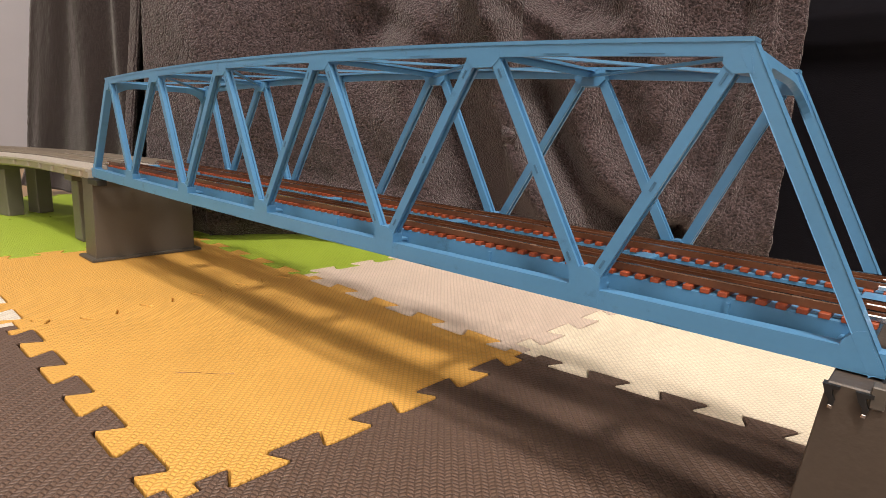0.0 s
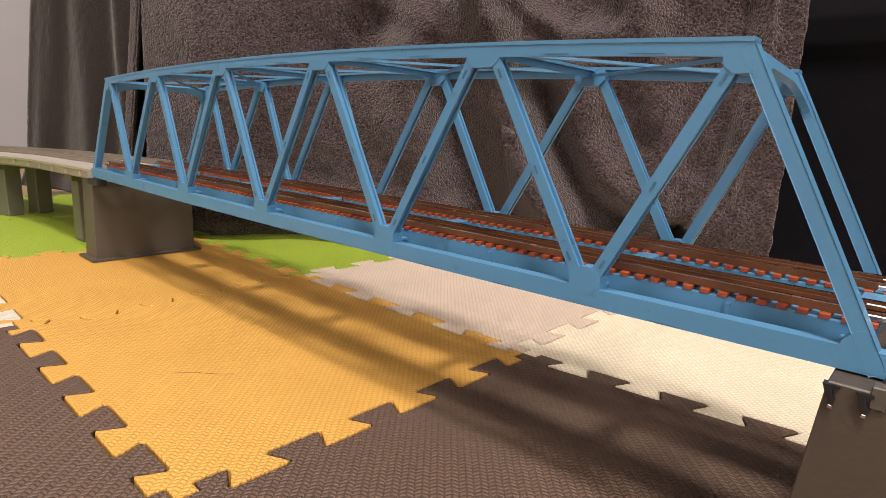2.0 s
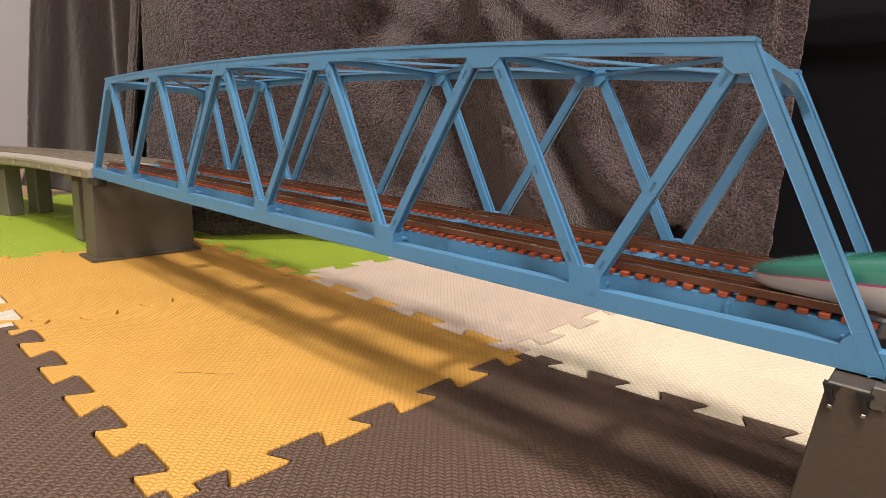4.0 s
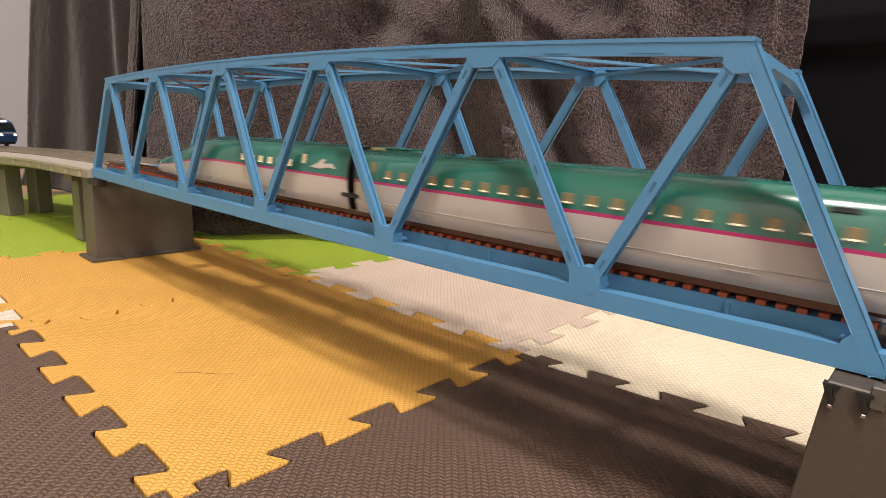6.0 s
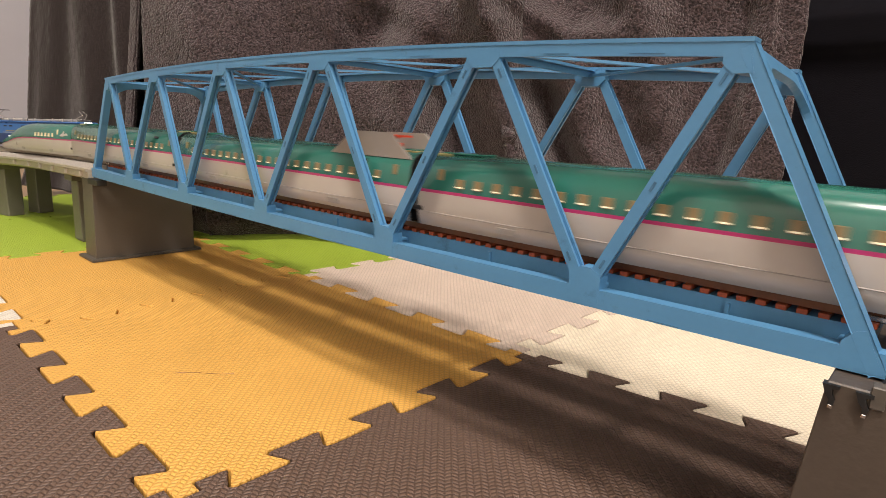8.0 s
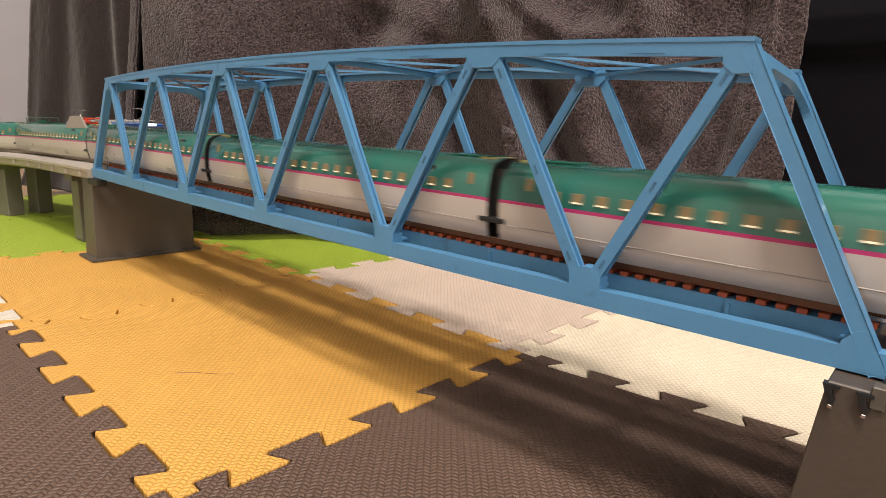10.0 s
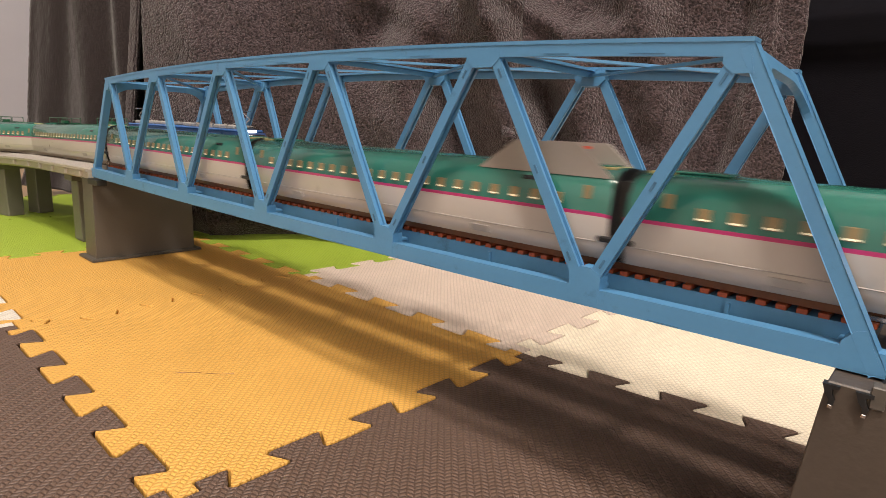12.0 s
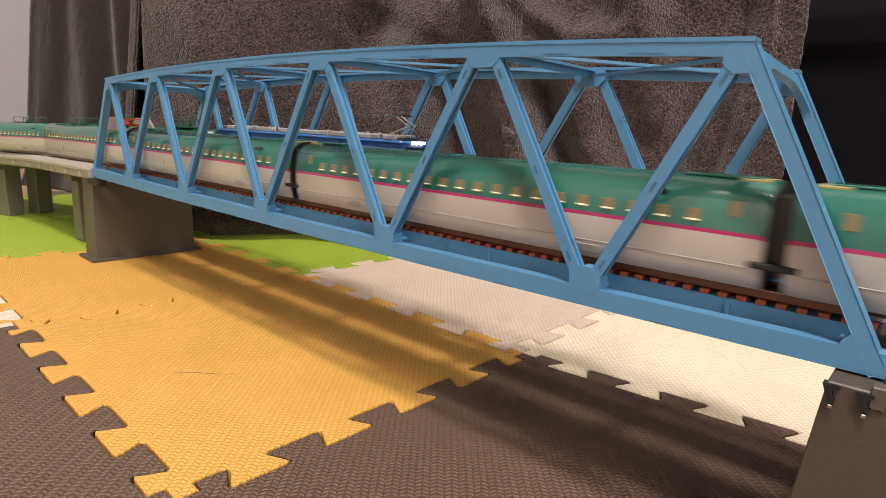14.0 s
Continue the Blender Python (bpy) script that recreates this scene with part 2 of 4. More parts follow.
U_LINES = [-0.4596, -0.3064, -0.1532, 0.0, 0.1532, 0.3064, 0.4596]
V_LINES = [-0.504, -0.336, -0.168, 0.0, 0.1736, 0.3275, 0.490, 0.652]
LIP, DOVE = 0.0046, 0.0019
# first outward tooth and pitch of the joints whose teeth are known: (line, cell) -> (start, pitch, side)
U_JOINTS = {(3, 2): (-0.1386, 0.0308, -1, 0.0, 0.0, 0.0), (4, 2): (-0.1272, 0.0285, 1, 0.0, 0.13, -0.0025), (3, 3): (0.0165, 0.0345, -1, 0.0042, 0.0, 0.0), (4, 3): (0.0108, 0.0345, 1, 0.003, 0.0, 0.0)}   # along u, on a v line: cells are (v line, u cell)
V_JOINTS = {(3, 3): (0.0169, 0.0355, 1, 0.0, 0.0, 0.0), (3, 2): (-0.0899, 0.0292, -1, 0.0, -0.108, 0.0078), (2, 3): (0.0003, 0.0322, -1, 0.0, 0.0, 0.0)}   # along v, on a u line


def joint(lo, hi, start, pitch, side, off=0.0, slope=0.0, drift=0.0):
    """The toothed joint between lo and hi as (along, across) pairs: teeth half a pitch wide that start at start + k * pitch, with heads wider than their necks."""
    steps = []
    k = math.ceil((lo - start) / pitch - 1)
    while start + k * pitch < hi:
        steps += [(start + k * pitch, 1), (start + (k + 0.5) * pitch, -1)]
        k += 1
    steps = [s for s in steps if lo + 0.0105 < s[0] < hi - 0.0105]
    level = -steps[0][1]
    pts = [(lo, 0.0), (lo + 0.0066, 0.0), (lo + 0.0066, level * side * LIP + off)]
    r = 0.0017
    for at, up in steps:
        g = up * side
        a, b = (at + DOVE, -g * LIP + off), (at - DOVE, g * LIP + off)
        pts += [(a[0] - r, a[1]), (a[0] - 0.35 * r, a[1] + g * 0.25 * r), (a[0] - 0.1 * r, a[1] + g * 0.6 * r), (a[0] - 0.35 * r, a[1] + g * 1.1 * r),
                (b[0] + 0.35 * r, b[1] - g * 1.1 * r), (b[0] + 0.1 * r, b[1] - g * 0.6 * r), (b[0] + 0.35 * r, b[1] - g * 0.25 * r), (b[0] + r, b[1])]
        level = up
    pts += [(hi - 0.0066, level * side * LIP + off), (hi - 0.0066, 0.0), (hi, 0.0)]
    if not slope:
        return pts

    def ease(a):
        return max(0.0, min(1.0, (a - lo - 0.0066) / 0.018, (hi - a - 0.0066) / 0.018))

    return [(a, b + (drift + slope * (a - (lo + hi) / 2)) * ease(a)) for a, b in pts]


def shrink(ring, by):
    """The outline drawn in by a hair, so that neighbours leave an open joint."""
    out, n = [], len(ring)
    for i in range(n):
        a, b, c = Vector(ring[i - 1]), Vector(ring[i]), Vector(ring[(i + 1) % n])
        d = (b - a).normalized() + (c - b).normalized()
        d = d.normalized() if d.length > 1e-6 else (b - a).normalized()
        out.append((b.x - d.y * by, b.y + d.x * by))
    return out


def cushion(ring):
    """A foam slab with the given outline and a rounded upper edge."""
    bm = bmesh.new()
    levels = [(0.0, -0.011), (0.0, -0.0006), (0.00012, -0.0002), (0.0004, 0.0)]
    loops = [[bm.verts.new((x, y, z)) for x, y in shrink(ring, by)] for by, z in levels]
    for a, b in zip(loops, loops[1:]):
        for i in range(len(a)):
            bm.faces.new((a[i], a[(i + 1) % len(a)], b[(i + 1) % len(a)], b[i]))
    bm.faces.new(loops[-1])
    bm.faces.new(loops[0][::-1])
    return bm


def mats():
    def along_u(line, cell):
        lo, hi = U_LINES[cell], U_LINES[cell + 1]
        start, pitch, side, off, slope, drift = U_JOINTS.get((line, cell), (lo + 0.011, 0.0308, 1, 0.0, 0.0, 0.0))
        return [MAT_O + MU * a + MV * (V_LINES[line] + b) for a, b in joint(lo, hi, start, pitch, side, off, slope, drift)]

    def along_v(line, cell):
        lo, hi = V_LINES[cell], V_LINES[cell + 1]
        start, pitch, side, off, slope, drift = V_JOINTS.get((line, cell), (lo + 0.011, 0.0322, 1, 0.0, 0.0, 0.0))
        return [MAT_O + MV * a + MU * (U_LINES[line] + b) for a, b in joint(lo, hi, start, pitch, side, off, slope, drift)]

    for cu in range(6):
        for cv in range(7):
            if cu >= 3 and cv >= 4 or cv >= 5:
                m, word = GREEN_FOAM, "lime green"
            elif cu == 2 and cv in (3, 4):
                m, word = YELLOW, "ochre yellow"
            elif cu >= 3 and cv == 3:
                m, word = PINK, "pinkish beige"
            elif cu >= 3:
                m, word = CREAM, "cream"
            elif cv >= 4:
                m, word = WHITE_FOAM, "white"
            else:
                m, word = BROWN, "dark brown"
            ring = along_u(cv, cu)[:-1] + along_v(cu + 1, cv)[:-1] + along_u(cv + 1, cu)[::-1][:-1] + along_v(cu, cv)[::-1][:-1]
            ring = shrink([tuple(p) for p in ring], 0.00038)
            bm = cushion(ring)
            bmesh.ops.translate(bm, vec=(0, 0, -0.0004 if cv == 4 else 0.0), verts=bm.verts)
            tagged(part("foam_mat", bm, m), word + " jigsaw foam play mat with woven relief", "play mat", "jigsaw foam mats on the floor")


# ------------------------------------------------------------------ route of the two tracks
NEAR, FAR, RAIL_Z = 0.0159, 0.0472, 0.0660
BEND_X, MID_R = -0.115, 0.45
MID = (NEAR + FAR) / 2
BEND_Y = MID - MID_R


def fall(s):
    """How far the viaduct has come down at s on its gentle slope away from the bridge."""
    k = min(max(-s, 0.0), 0.42)
    return 0.0205 * k * min(1.0, k / 0.04)


def route(s, y):
    """The place and heading on the track that lies at y on the bridge; s runs with x there and round the bend before it."""
    if s >= BEND_X:
        return Vector((s, y, RAIL_Z - fall(s))), 0.0
    r = y - BEND_Y
    a = (BEND_X - s) / r
    return Vector((BEND_X - r * math.sin(a), BEND_Y + r * math.cos(a), RAIL_Z - fall(s))), a


def car_pose(s, y, half, flip=False):
    """The pose of a car whose middle is at s, on two bogies half apart from it."""
    a, b = route(s - half, y)[0], route(s + half, y)[0]
    d = (b - a).normalized()
    tilt = math.degrees(math.asin(d.z))
    return Matrix.Translation((a + b) / 2) @ pose(0, 0, 0, 0, 0, math.degrees(math.atan2(d.y, d.x))) @ pose(0, 0, 0, 0, -tilt, 0) @ pose(0, 0, 0, 0, 0, 180 if flip else 0)


# ------------------------------------------------------------------ truss bridge
P = 0.0708
W = 0.0586
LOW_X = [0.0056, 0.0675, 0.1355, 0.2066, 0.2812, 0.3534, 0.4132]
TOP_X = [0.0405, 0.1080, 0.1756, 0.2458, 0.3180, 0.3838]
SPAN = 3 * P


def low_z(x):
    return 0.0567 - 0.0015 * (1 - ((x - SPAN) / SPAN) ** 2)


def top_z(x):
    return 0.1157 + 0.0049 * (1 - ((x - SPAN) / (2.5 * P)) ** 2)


def gusset(bm, pts, y0, y1):
    return prism(bm, pts, "y", y0, y1, 0.0)


def bridge():
    root = thing("truss_bridge", "light blue plastic double-track model truss bridge", "model bridge")
    n = 24

    def rise(x):
        return 0.0054 - 0.0009 * x / 0.41

    for y, out in ((0.0, -1), (W + 0.004, 1)):
        yo, yi = y, y - out * 0.0040
        mid = (yo + yi) / 2
        low_x, top_x = list(LOW_X), list(TOP_X)
        if out > 0:
            low_x[-1], top_x[-1] = LOW_X[-1] - 0.004, TOP_X[-1] - 0.004

        def web(line, lo, hi, xs, ya, yb):
            bm = bmesh.new()
            lo, hi = lo if callable(lo) else (lambda x, k=lo: k), hi if callable(hi) else (lambda x, k=hi: k)
            prism(bm, [(x, line(x) + lo(x)) for x in xs] + [(x, line(x) + hi(x)) for x in xs[::-1]], "y", min(ya, yb), max(ya, yb))
            return bm

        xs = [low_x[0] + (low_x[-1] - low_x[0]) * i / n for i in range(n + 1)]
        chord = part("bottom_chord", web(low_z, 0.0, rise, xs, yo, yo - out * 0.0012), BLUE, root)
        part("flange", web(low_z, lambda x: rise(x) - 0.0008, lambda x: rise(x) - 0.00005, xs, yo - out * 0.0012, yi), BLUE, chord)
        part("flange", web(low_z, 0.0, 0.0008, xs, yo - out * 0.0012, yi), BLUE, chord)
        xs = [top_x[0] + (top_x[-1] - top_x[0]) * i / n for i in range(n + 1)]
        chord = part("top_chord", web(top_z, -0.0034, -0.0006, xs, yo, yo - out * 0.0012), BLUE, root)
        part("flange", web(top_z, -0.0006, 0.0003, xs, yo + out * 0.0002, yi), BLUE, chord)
        for x0, x1 in zip(top_x, top_x[1:]):
            for f, l in ((0.34, 0.0035), (0.68, 0.0040)):
                x = x0 + (x1 - x0) * f
                a, b = Vector((x - l, yo, top_z(x - l) - 0.0028)), Vector((x + l, yo, top_z(x + l) - 0.0028))
                part("mould_mark", beam(bmesh.new(), a, b, 0.00016, 0.0002), BLUE_SLOT_SHADE, chord)
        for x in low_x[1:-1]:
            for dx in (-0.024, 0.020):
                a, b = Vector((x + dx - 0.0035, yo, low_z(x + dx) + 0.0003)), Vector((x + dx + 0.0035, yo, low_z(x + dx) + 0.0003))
                part("mould_mark", beam(bmesh.new(), a, b, 0.00016, 0.0002), BLUE_SLOT_SHADE, chord)
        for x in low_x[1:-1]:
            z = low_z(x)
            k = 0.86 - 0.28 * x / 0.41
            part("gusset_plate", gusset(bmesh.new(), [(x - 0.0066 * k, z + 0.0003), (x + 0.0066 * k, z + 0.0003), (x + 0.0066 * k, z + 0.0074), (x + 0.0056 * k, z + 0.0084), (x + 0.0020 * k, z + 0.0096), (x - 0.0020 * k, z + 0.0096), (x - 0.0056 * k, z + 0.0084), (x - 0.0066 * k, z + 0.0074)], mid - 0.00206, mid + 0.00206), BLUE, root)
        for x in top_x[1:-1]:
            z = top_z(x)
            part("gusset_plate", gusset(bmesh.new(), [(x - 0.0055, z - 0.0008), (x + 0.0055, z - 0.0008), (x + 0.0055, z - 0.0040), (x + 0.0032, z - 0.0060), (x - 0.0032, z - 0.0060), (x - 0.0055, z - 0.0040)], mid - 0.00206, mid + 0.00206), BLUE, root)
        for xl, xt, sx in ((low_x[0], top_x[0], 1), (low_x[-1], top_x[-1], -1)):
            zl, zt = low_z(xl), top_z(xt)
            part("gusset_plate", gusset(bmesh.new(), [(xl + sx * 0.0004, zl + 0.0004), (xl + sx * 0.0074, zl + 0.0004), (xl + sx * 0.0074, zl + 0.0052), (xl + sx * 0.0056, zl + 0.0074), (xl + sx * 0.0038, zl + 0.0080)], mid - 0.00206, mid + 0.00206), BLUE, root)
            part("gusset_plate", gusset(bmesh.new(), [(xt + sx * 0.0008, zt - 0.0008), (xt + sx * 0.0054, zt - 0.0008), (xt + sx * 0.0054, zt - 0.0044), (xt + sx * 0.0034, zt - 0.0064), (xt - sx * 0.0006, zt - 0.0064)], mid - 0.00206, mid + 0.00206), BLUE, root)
            # end post, its outer edge on the line between the chord ends
            a, b = Vector((xl - sx * 0.0002, mid, zl + 0.0010)), Vector((xt, mid, zt - 0.0006))
            wide = 0.0032 if sx > 0 else 0.0029
            nrm = (b - a).normalized().cross(Vector((0, 1, 0)))
            nrm = nrm if nrm.x * sx > 0 else -nrm
            a, b = a + nrm * wide / 2, b + nrm * wide / 2
            part("end_post", beam(bmesh.new(), a, b, wide, 0.0039, bevel=0.00015), BLUE, root)
        # diagonals meet on the bottom nodes and stand apart at the top ones
        pairs = []
        for i in range(1, 6):
            zb = low_z(low_x[i]) + 0.0035
            for k, sx in ((i - 1, 1), (i, -1)):
                xt = top_x[k] + sx * (0.0034 if 0 < k < 5 else 0.0066)
                if k == 5:
                    xt = top_x[k] - 0.0026
                pairs.append(((low_x[i] - sx * 0.0003, zb), (xt, top_z(top_x[k]) - 0.0030)))
        bar_y = yo - out * 0.0016
        for a, b in pairs:
            pa, pb = Vector((a[0], bar_y, a[1])), Vector((b[0], bar_y, b[1]))
            bar = part("diagonal", h_bar(bmesh.new(), pa, pb, 0.0029, 0.0030), BLUE, root)
            d = (pb - pa).normalized()
            for f in (0.14, 0.5, 0.92):
                p = pa.lerp(pb, f) + Vector((0, out * 0.0015, 0))
                part("mould_mark", beam(bmesh.new(), p - d * 0.0012, p + d * 0.0012, 0.0006, 0.0003), BLUE_SLOT_SHADE, bar)
    for x in TOP_X[1:-1]:
        z = top_z(x)
        strut = part("top_strut", beam(bmesh.new(), (x, 0.004, z - 0.0009), (x, W, z - 0.0009), 0.0008, 0.0042, (1, 0, 0)), BLUE, root)
        part("web", a_box(x - 0.0004, x + 0.0004, 0.004, W, z - 0.0032, z - 0.0014), BLUE, strut)
    for i in range(5):
        xa, xb = TOP_X[i], TOP_X[i + 1]
        za, zb = top_z(xa) - 0.0018, top_z(xb) - 0.0018
        part("wind_brace", beam(bmesh.new(), (xa, 0.004, za), (xb - (0.005 if i == 4 else 0), W, zb), 0.0008, 0.0018, (1, 0, 0)), BLUE, root)
        part("wind_brace", beam(bmesh.new(), (xa, W, za - 0.0009), (xb - (0.001 if i == 4 else 0), 0.004, zb - 0.0009), 0.0008, 0.0018, (1, 0, 0)), BLUE, root)
    # curved portal frames in the plane of the end posts
    for xl, xt in ((LOW_X[0], TOP_X[0]), (LOW_X[-1], TOP_X[-1])):
        z1, z0 = top_z(xt) - 0.0004, low_z(xl)
        sx = 1 if xt < SPAN else -1
        skew = 0.004 if sx < 0 else 0.0
        top = Vector((xt, 0, z1))
        ax = (Vector((xl, 0, z0)) - top).normalized()
        nrm = Vector((0, 1, 0)).cross(ax)
        nrm = nrm if nrm.x * sx > 0 else -nrm
        y0, y1, r, q, h = 0.0020, W + 0.0020, 0.0095, 0.0145, 0.0034
        outline = [(y0, 0.0), (y1, 0.0), (y1, h + r)]
        outline += [(y1 - 0.0019 - q * (1 - math.cos(t)), h + r - r * math.sin(t)) for t in [k * math.pi / 16 for k in range(9)]]
        outline += [(y0 + 0.0019 + q * (1 - math.cos(t)), h + r - r * math.sin(t)) for t in [k * math.pi / 16 for k in range(8, -1, -1)]]
        outline += [(y0, h + r)]
        bm = bmesh.new()
        fr = [bm.verts.new(top + Vector((-skew * y / W, y, 0)) + ax * d + nrm * 0.0006) for y, d in outline]
        bk = [bm.verts.new(top + Vector((-skew * y / W, y, 0)) + ax * d + nrm * 0.0024) for y, d in outline]
        bm.faces.new(fr)
        bm.faces.new(bk[::-1])
        for k in range(len(fr)):
            bm.faces.new((fr[k], bk[k], bk[(k + 1) % len(fr)], fr[(k + 1) % len(fr)]))
        part("portal_frame", bm, BLUE, root)
    # floor: cross beams, plate girders under the tracks with stiffeners
    for x in LOW_X:
        xx = min(max(x, LOW_X[0] + 0.004), LOW_X[-1] - 0.006)
        fb = part("floor_beam", a_box(xx - 0.0022, xx + 0.0022, 0.0040, W, 0.0560, 0.0600, bevel=0.0003), BLUE, root)
        part("top_plate", a_box(xx - 0.0026, xx + 0.0026, NEAR + 0.0072, FAR - 0.0072, 0.0596, 0.0637, bevel=0.0003), BLUE, fb)
        part("top_plate", a_box(xx - 0.0026, xx + 0.0026, 0.0042, NEAR - 0.0072, 0.0596, 0.0608, bevel=0.0003), BLUE, fb)
    for y in (NEAR, FAR):
        girder = part("plate_girder", a_box(LOW_X[0] + 0.001, LOW_X[-1] - 0.004, y - 0.0069, y + 0.0069, 0.0621, 0.0629), BLUE, root)
        for side in (-1, 1):
            part("web", a_box(LOW_X[0] + 0.001, LOW_X[-1] - 0.004, y + side * 0.0064 - 0.0005, y + side * 0.0064 + 0.0005, 0.0540, 0.0621), BLUE, girder)
            for x in TOP_X:
                yy = y + side * 0.0072
                part("stiffener", a_box(x - 0.0004, x + 0.0004, yy - 0.0005, yy + 0.0005, 0.0545, 0.0619), BLUE, girder)


bridge()


def bridge_track():
    for y in (NEAR, FAR):
        root = thing("bridge_track", "model railway track with rust-orange sleepers on the bridge", "railway track", "tracks on the bridge")
        for side in (-1, 1):
            bm = a_box(LOW_X[0] - 0.004, LOW_X[-1] + 0.004, y + side * 0.0048 - 0.0006, y + side * 0.0048 + 0.0006, 0.0641, RAIL_Z - 0.0002)
            rail = part("rail", bm, RAIL_BROWN, root, "brown painted rail")
            part("rail_head", a_box(LOW_X[0] - 0.004, LOW_X[-1] + 0.004, y + side * 0.0048 - 0.0005, y + side * 0.0048 + 0.0005, RAIL_Z - 0.0003, RAIL_Z), RAIL_TOP, rail, "wheel-rubbed shiny rail head")
            part("guard_rail", a_box(LOW_X[0], LOW_X[-1], y + side * 0.0030 - 0.0004, y + side * 0.0030 + 0.0004, 0.0641, RAIL_Z - 0.0008), RAIL_BROWN, root)
        for x in (LOW_X[0] - 0.003, LOW_X[-1] - 0.0035):
            for side in (-1, 1):
                part("rail_joiner", a_box(x - 0.0028, x + 0.0028, y + side * 0.0048 - 0.0010, y + side * 0.0048 + 0.0010, 0.0640, 0.0653, bevel=0.0002), METAL, root, "shiny metal rail joiner")
        one = mesh_of("sleeper", a_box(-0.0010, 0.0010, -0.0071, 0.0071, 0.0629, 0.0640, bevel=0.0001), SLEEPER)
        n = 105
        for k in range(n):
            ob = part("sleeper", one, None, root)
            ob.location = (LOW_X[0] + 0.004 + k * (LOW_X[-1] - LOW_X[0] - 0.008) / (n - 1), y, 0)


bridge_track()


# ------------------------------------------------------------------ piers and viaducts
def bridge_pier(x, y, w, d, m, word, top=0.0545, taper=0.03):
    root = thing("bridge_pier", word + " plastic wall pier with a flanged foot on the mat", "bridge pier", "piers under the bridge ends")
    root.matrix_basis = pose(x, y, 0)
    f = 0.0035
    part("foot", prism(bmesh.new(), [(-w / 2 - f, -d / 2 - f), (w / 2 + f, -d / 2 - f), (w / 2 + f, d / 2 + f), (-w / 2 - f, d / 2 + f)], "z", 0.0, 0.0016, 0.0004), m, root)
    bm = a_box(-w / 2, w / 2, -d / 2, d / 2, 0.0, top, bevel=0.0003)
    for v in bm.verts:
        v.co.x, v.co.y = v.co.x * (1 - taper * v.co.z / top), v.co.y * (1 - 0.03 * v.co.z / top)
    part("shaft", bm, m, root)
    for sx in (-0.40, 0.15):
        for yy in (-d / 2 + 0.006, d / 2 - 0.010):
            part("bearing", a_box(sx * w / 2, sx * w / 2 + 0.007, yy, yy + 0.005, top, 0.0566), DARK, root, "black bearing block")
    if x < 0.2:
        part("bearing", a_box(0.011, 0.028, -d / 2 - 0.0020, -d / 2 + 0.004, top - 0.0030, top + 0.0008, bevel=0.0003), DARK, root, "black bearing block")
    if x > 0.2:
        # sprung hooks that hold the bridge shoe
        hook = [(-0.0014, 0.0), (0.0012, 0.0), (0.0012, -0.0006), (0.0002, -0.0007), (0.0003, -0.0018), (0.0008, -0.0027), (0.0007, -0.0037), (-0.0002, -0.0037), (-0.0001, -0.0027), (-0.0008, -0.0018)]
        for hx in (-0.0100, -0.0149):
            part("hook", prism(bmesh.new(), [(hx + a, top - 0.0003 + b) for a, b in hook], "y", -d / 2 + 0.0002, -d / 2 + 0.0022), DARK, root, "black sprung hook")
            part("hook_tip", a_box(hx - 0.0001, hx + 0.0006, -d / 2, -d / 2 + 0.0014, top - 0.0046, top - 0.0039, bevel=0.0001), METAL, root, "bright hook tip")
        part("shoe", a_box(-0.0094, -0.0072, -d / 2 + 0.0006, -d / 2 + 0.004, top - 0.0028, top + 0.0012, bevel=0.0002), GREY_PIER, root, "grey bearing shoe")


bridge_pier(-0.0100, 0.0335, 0.0200, 0.066, GREY_PIER, "grey")
bridge_pier(0.4214, 0.0310, 0.0420, 0.078, PIER_SHADED, "shaded brown-grey", 0.0560, 0.25)


def viaduct_pier(x, y, turn, drop):
    root = thing("viaduct_pier", "grey two-legged plastic pier under the curved viaduct", "viaduct pier", "piers under the viaduct")
    root.matrix_basis = pose(x, y, 0, 0, 0, turn)
    for yy in (-0.0130, 0.0130):
        bm = a_box(-0.0085, 0.0085, yy - 0.0068, yy + 0.0068, 0.0, 0.0480 - drop, bevel=0.0006)
        for v in bm.verts:
            v.co.x *= 1 - 1.5 * v.co.z
        part("leg", bm, LEG_LIT_GREY, root)
    part("crossbar", a_box(-0.0085, 0.0085, -0.0238, 0.0238, 0.0478 - drop, 0.0524 - drop, bevel=0.0006), LEG_LIT_GREY, root)


def strip(s0, s1, n, section, name, m, parent, label=""):
    """A section (y, z) drawn along the route from s0 to s1; y is measured from the middle of the two tracks."""
    bm = bmesh.new()
    rings = []
    for i in range(n + 1):
        s = s0 + (s1 - s0) * i / n
        ring = []
        if s >= BEND_X:
            for y, z in section:
                ring.append(bm.verts.new((s, MID + y, z - fall(s))))
        else:
            a = (BEND_X - s) / MID_R
            for y, z in section:
                r = MID_R + y
                ring.append(bm.verts.new((BEND_X - r * math.sin(a), BEND_Y + r * math.cos(a), z - fall(s))))
        rings.append(ring)
    k = len(section)
    for a, b in zip(rings, rings[1:]):
        for j in range(k):
            bm.faces.new((a[j], b[j], b[(j + 1) % k], a[(j + 1) % k]))
    bm.faces.new(rings[0])
    bm.faces.new(rings[-1][::-1])
    return part(name, bm, m, parent, label)


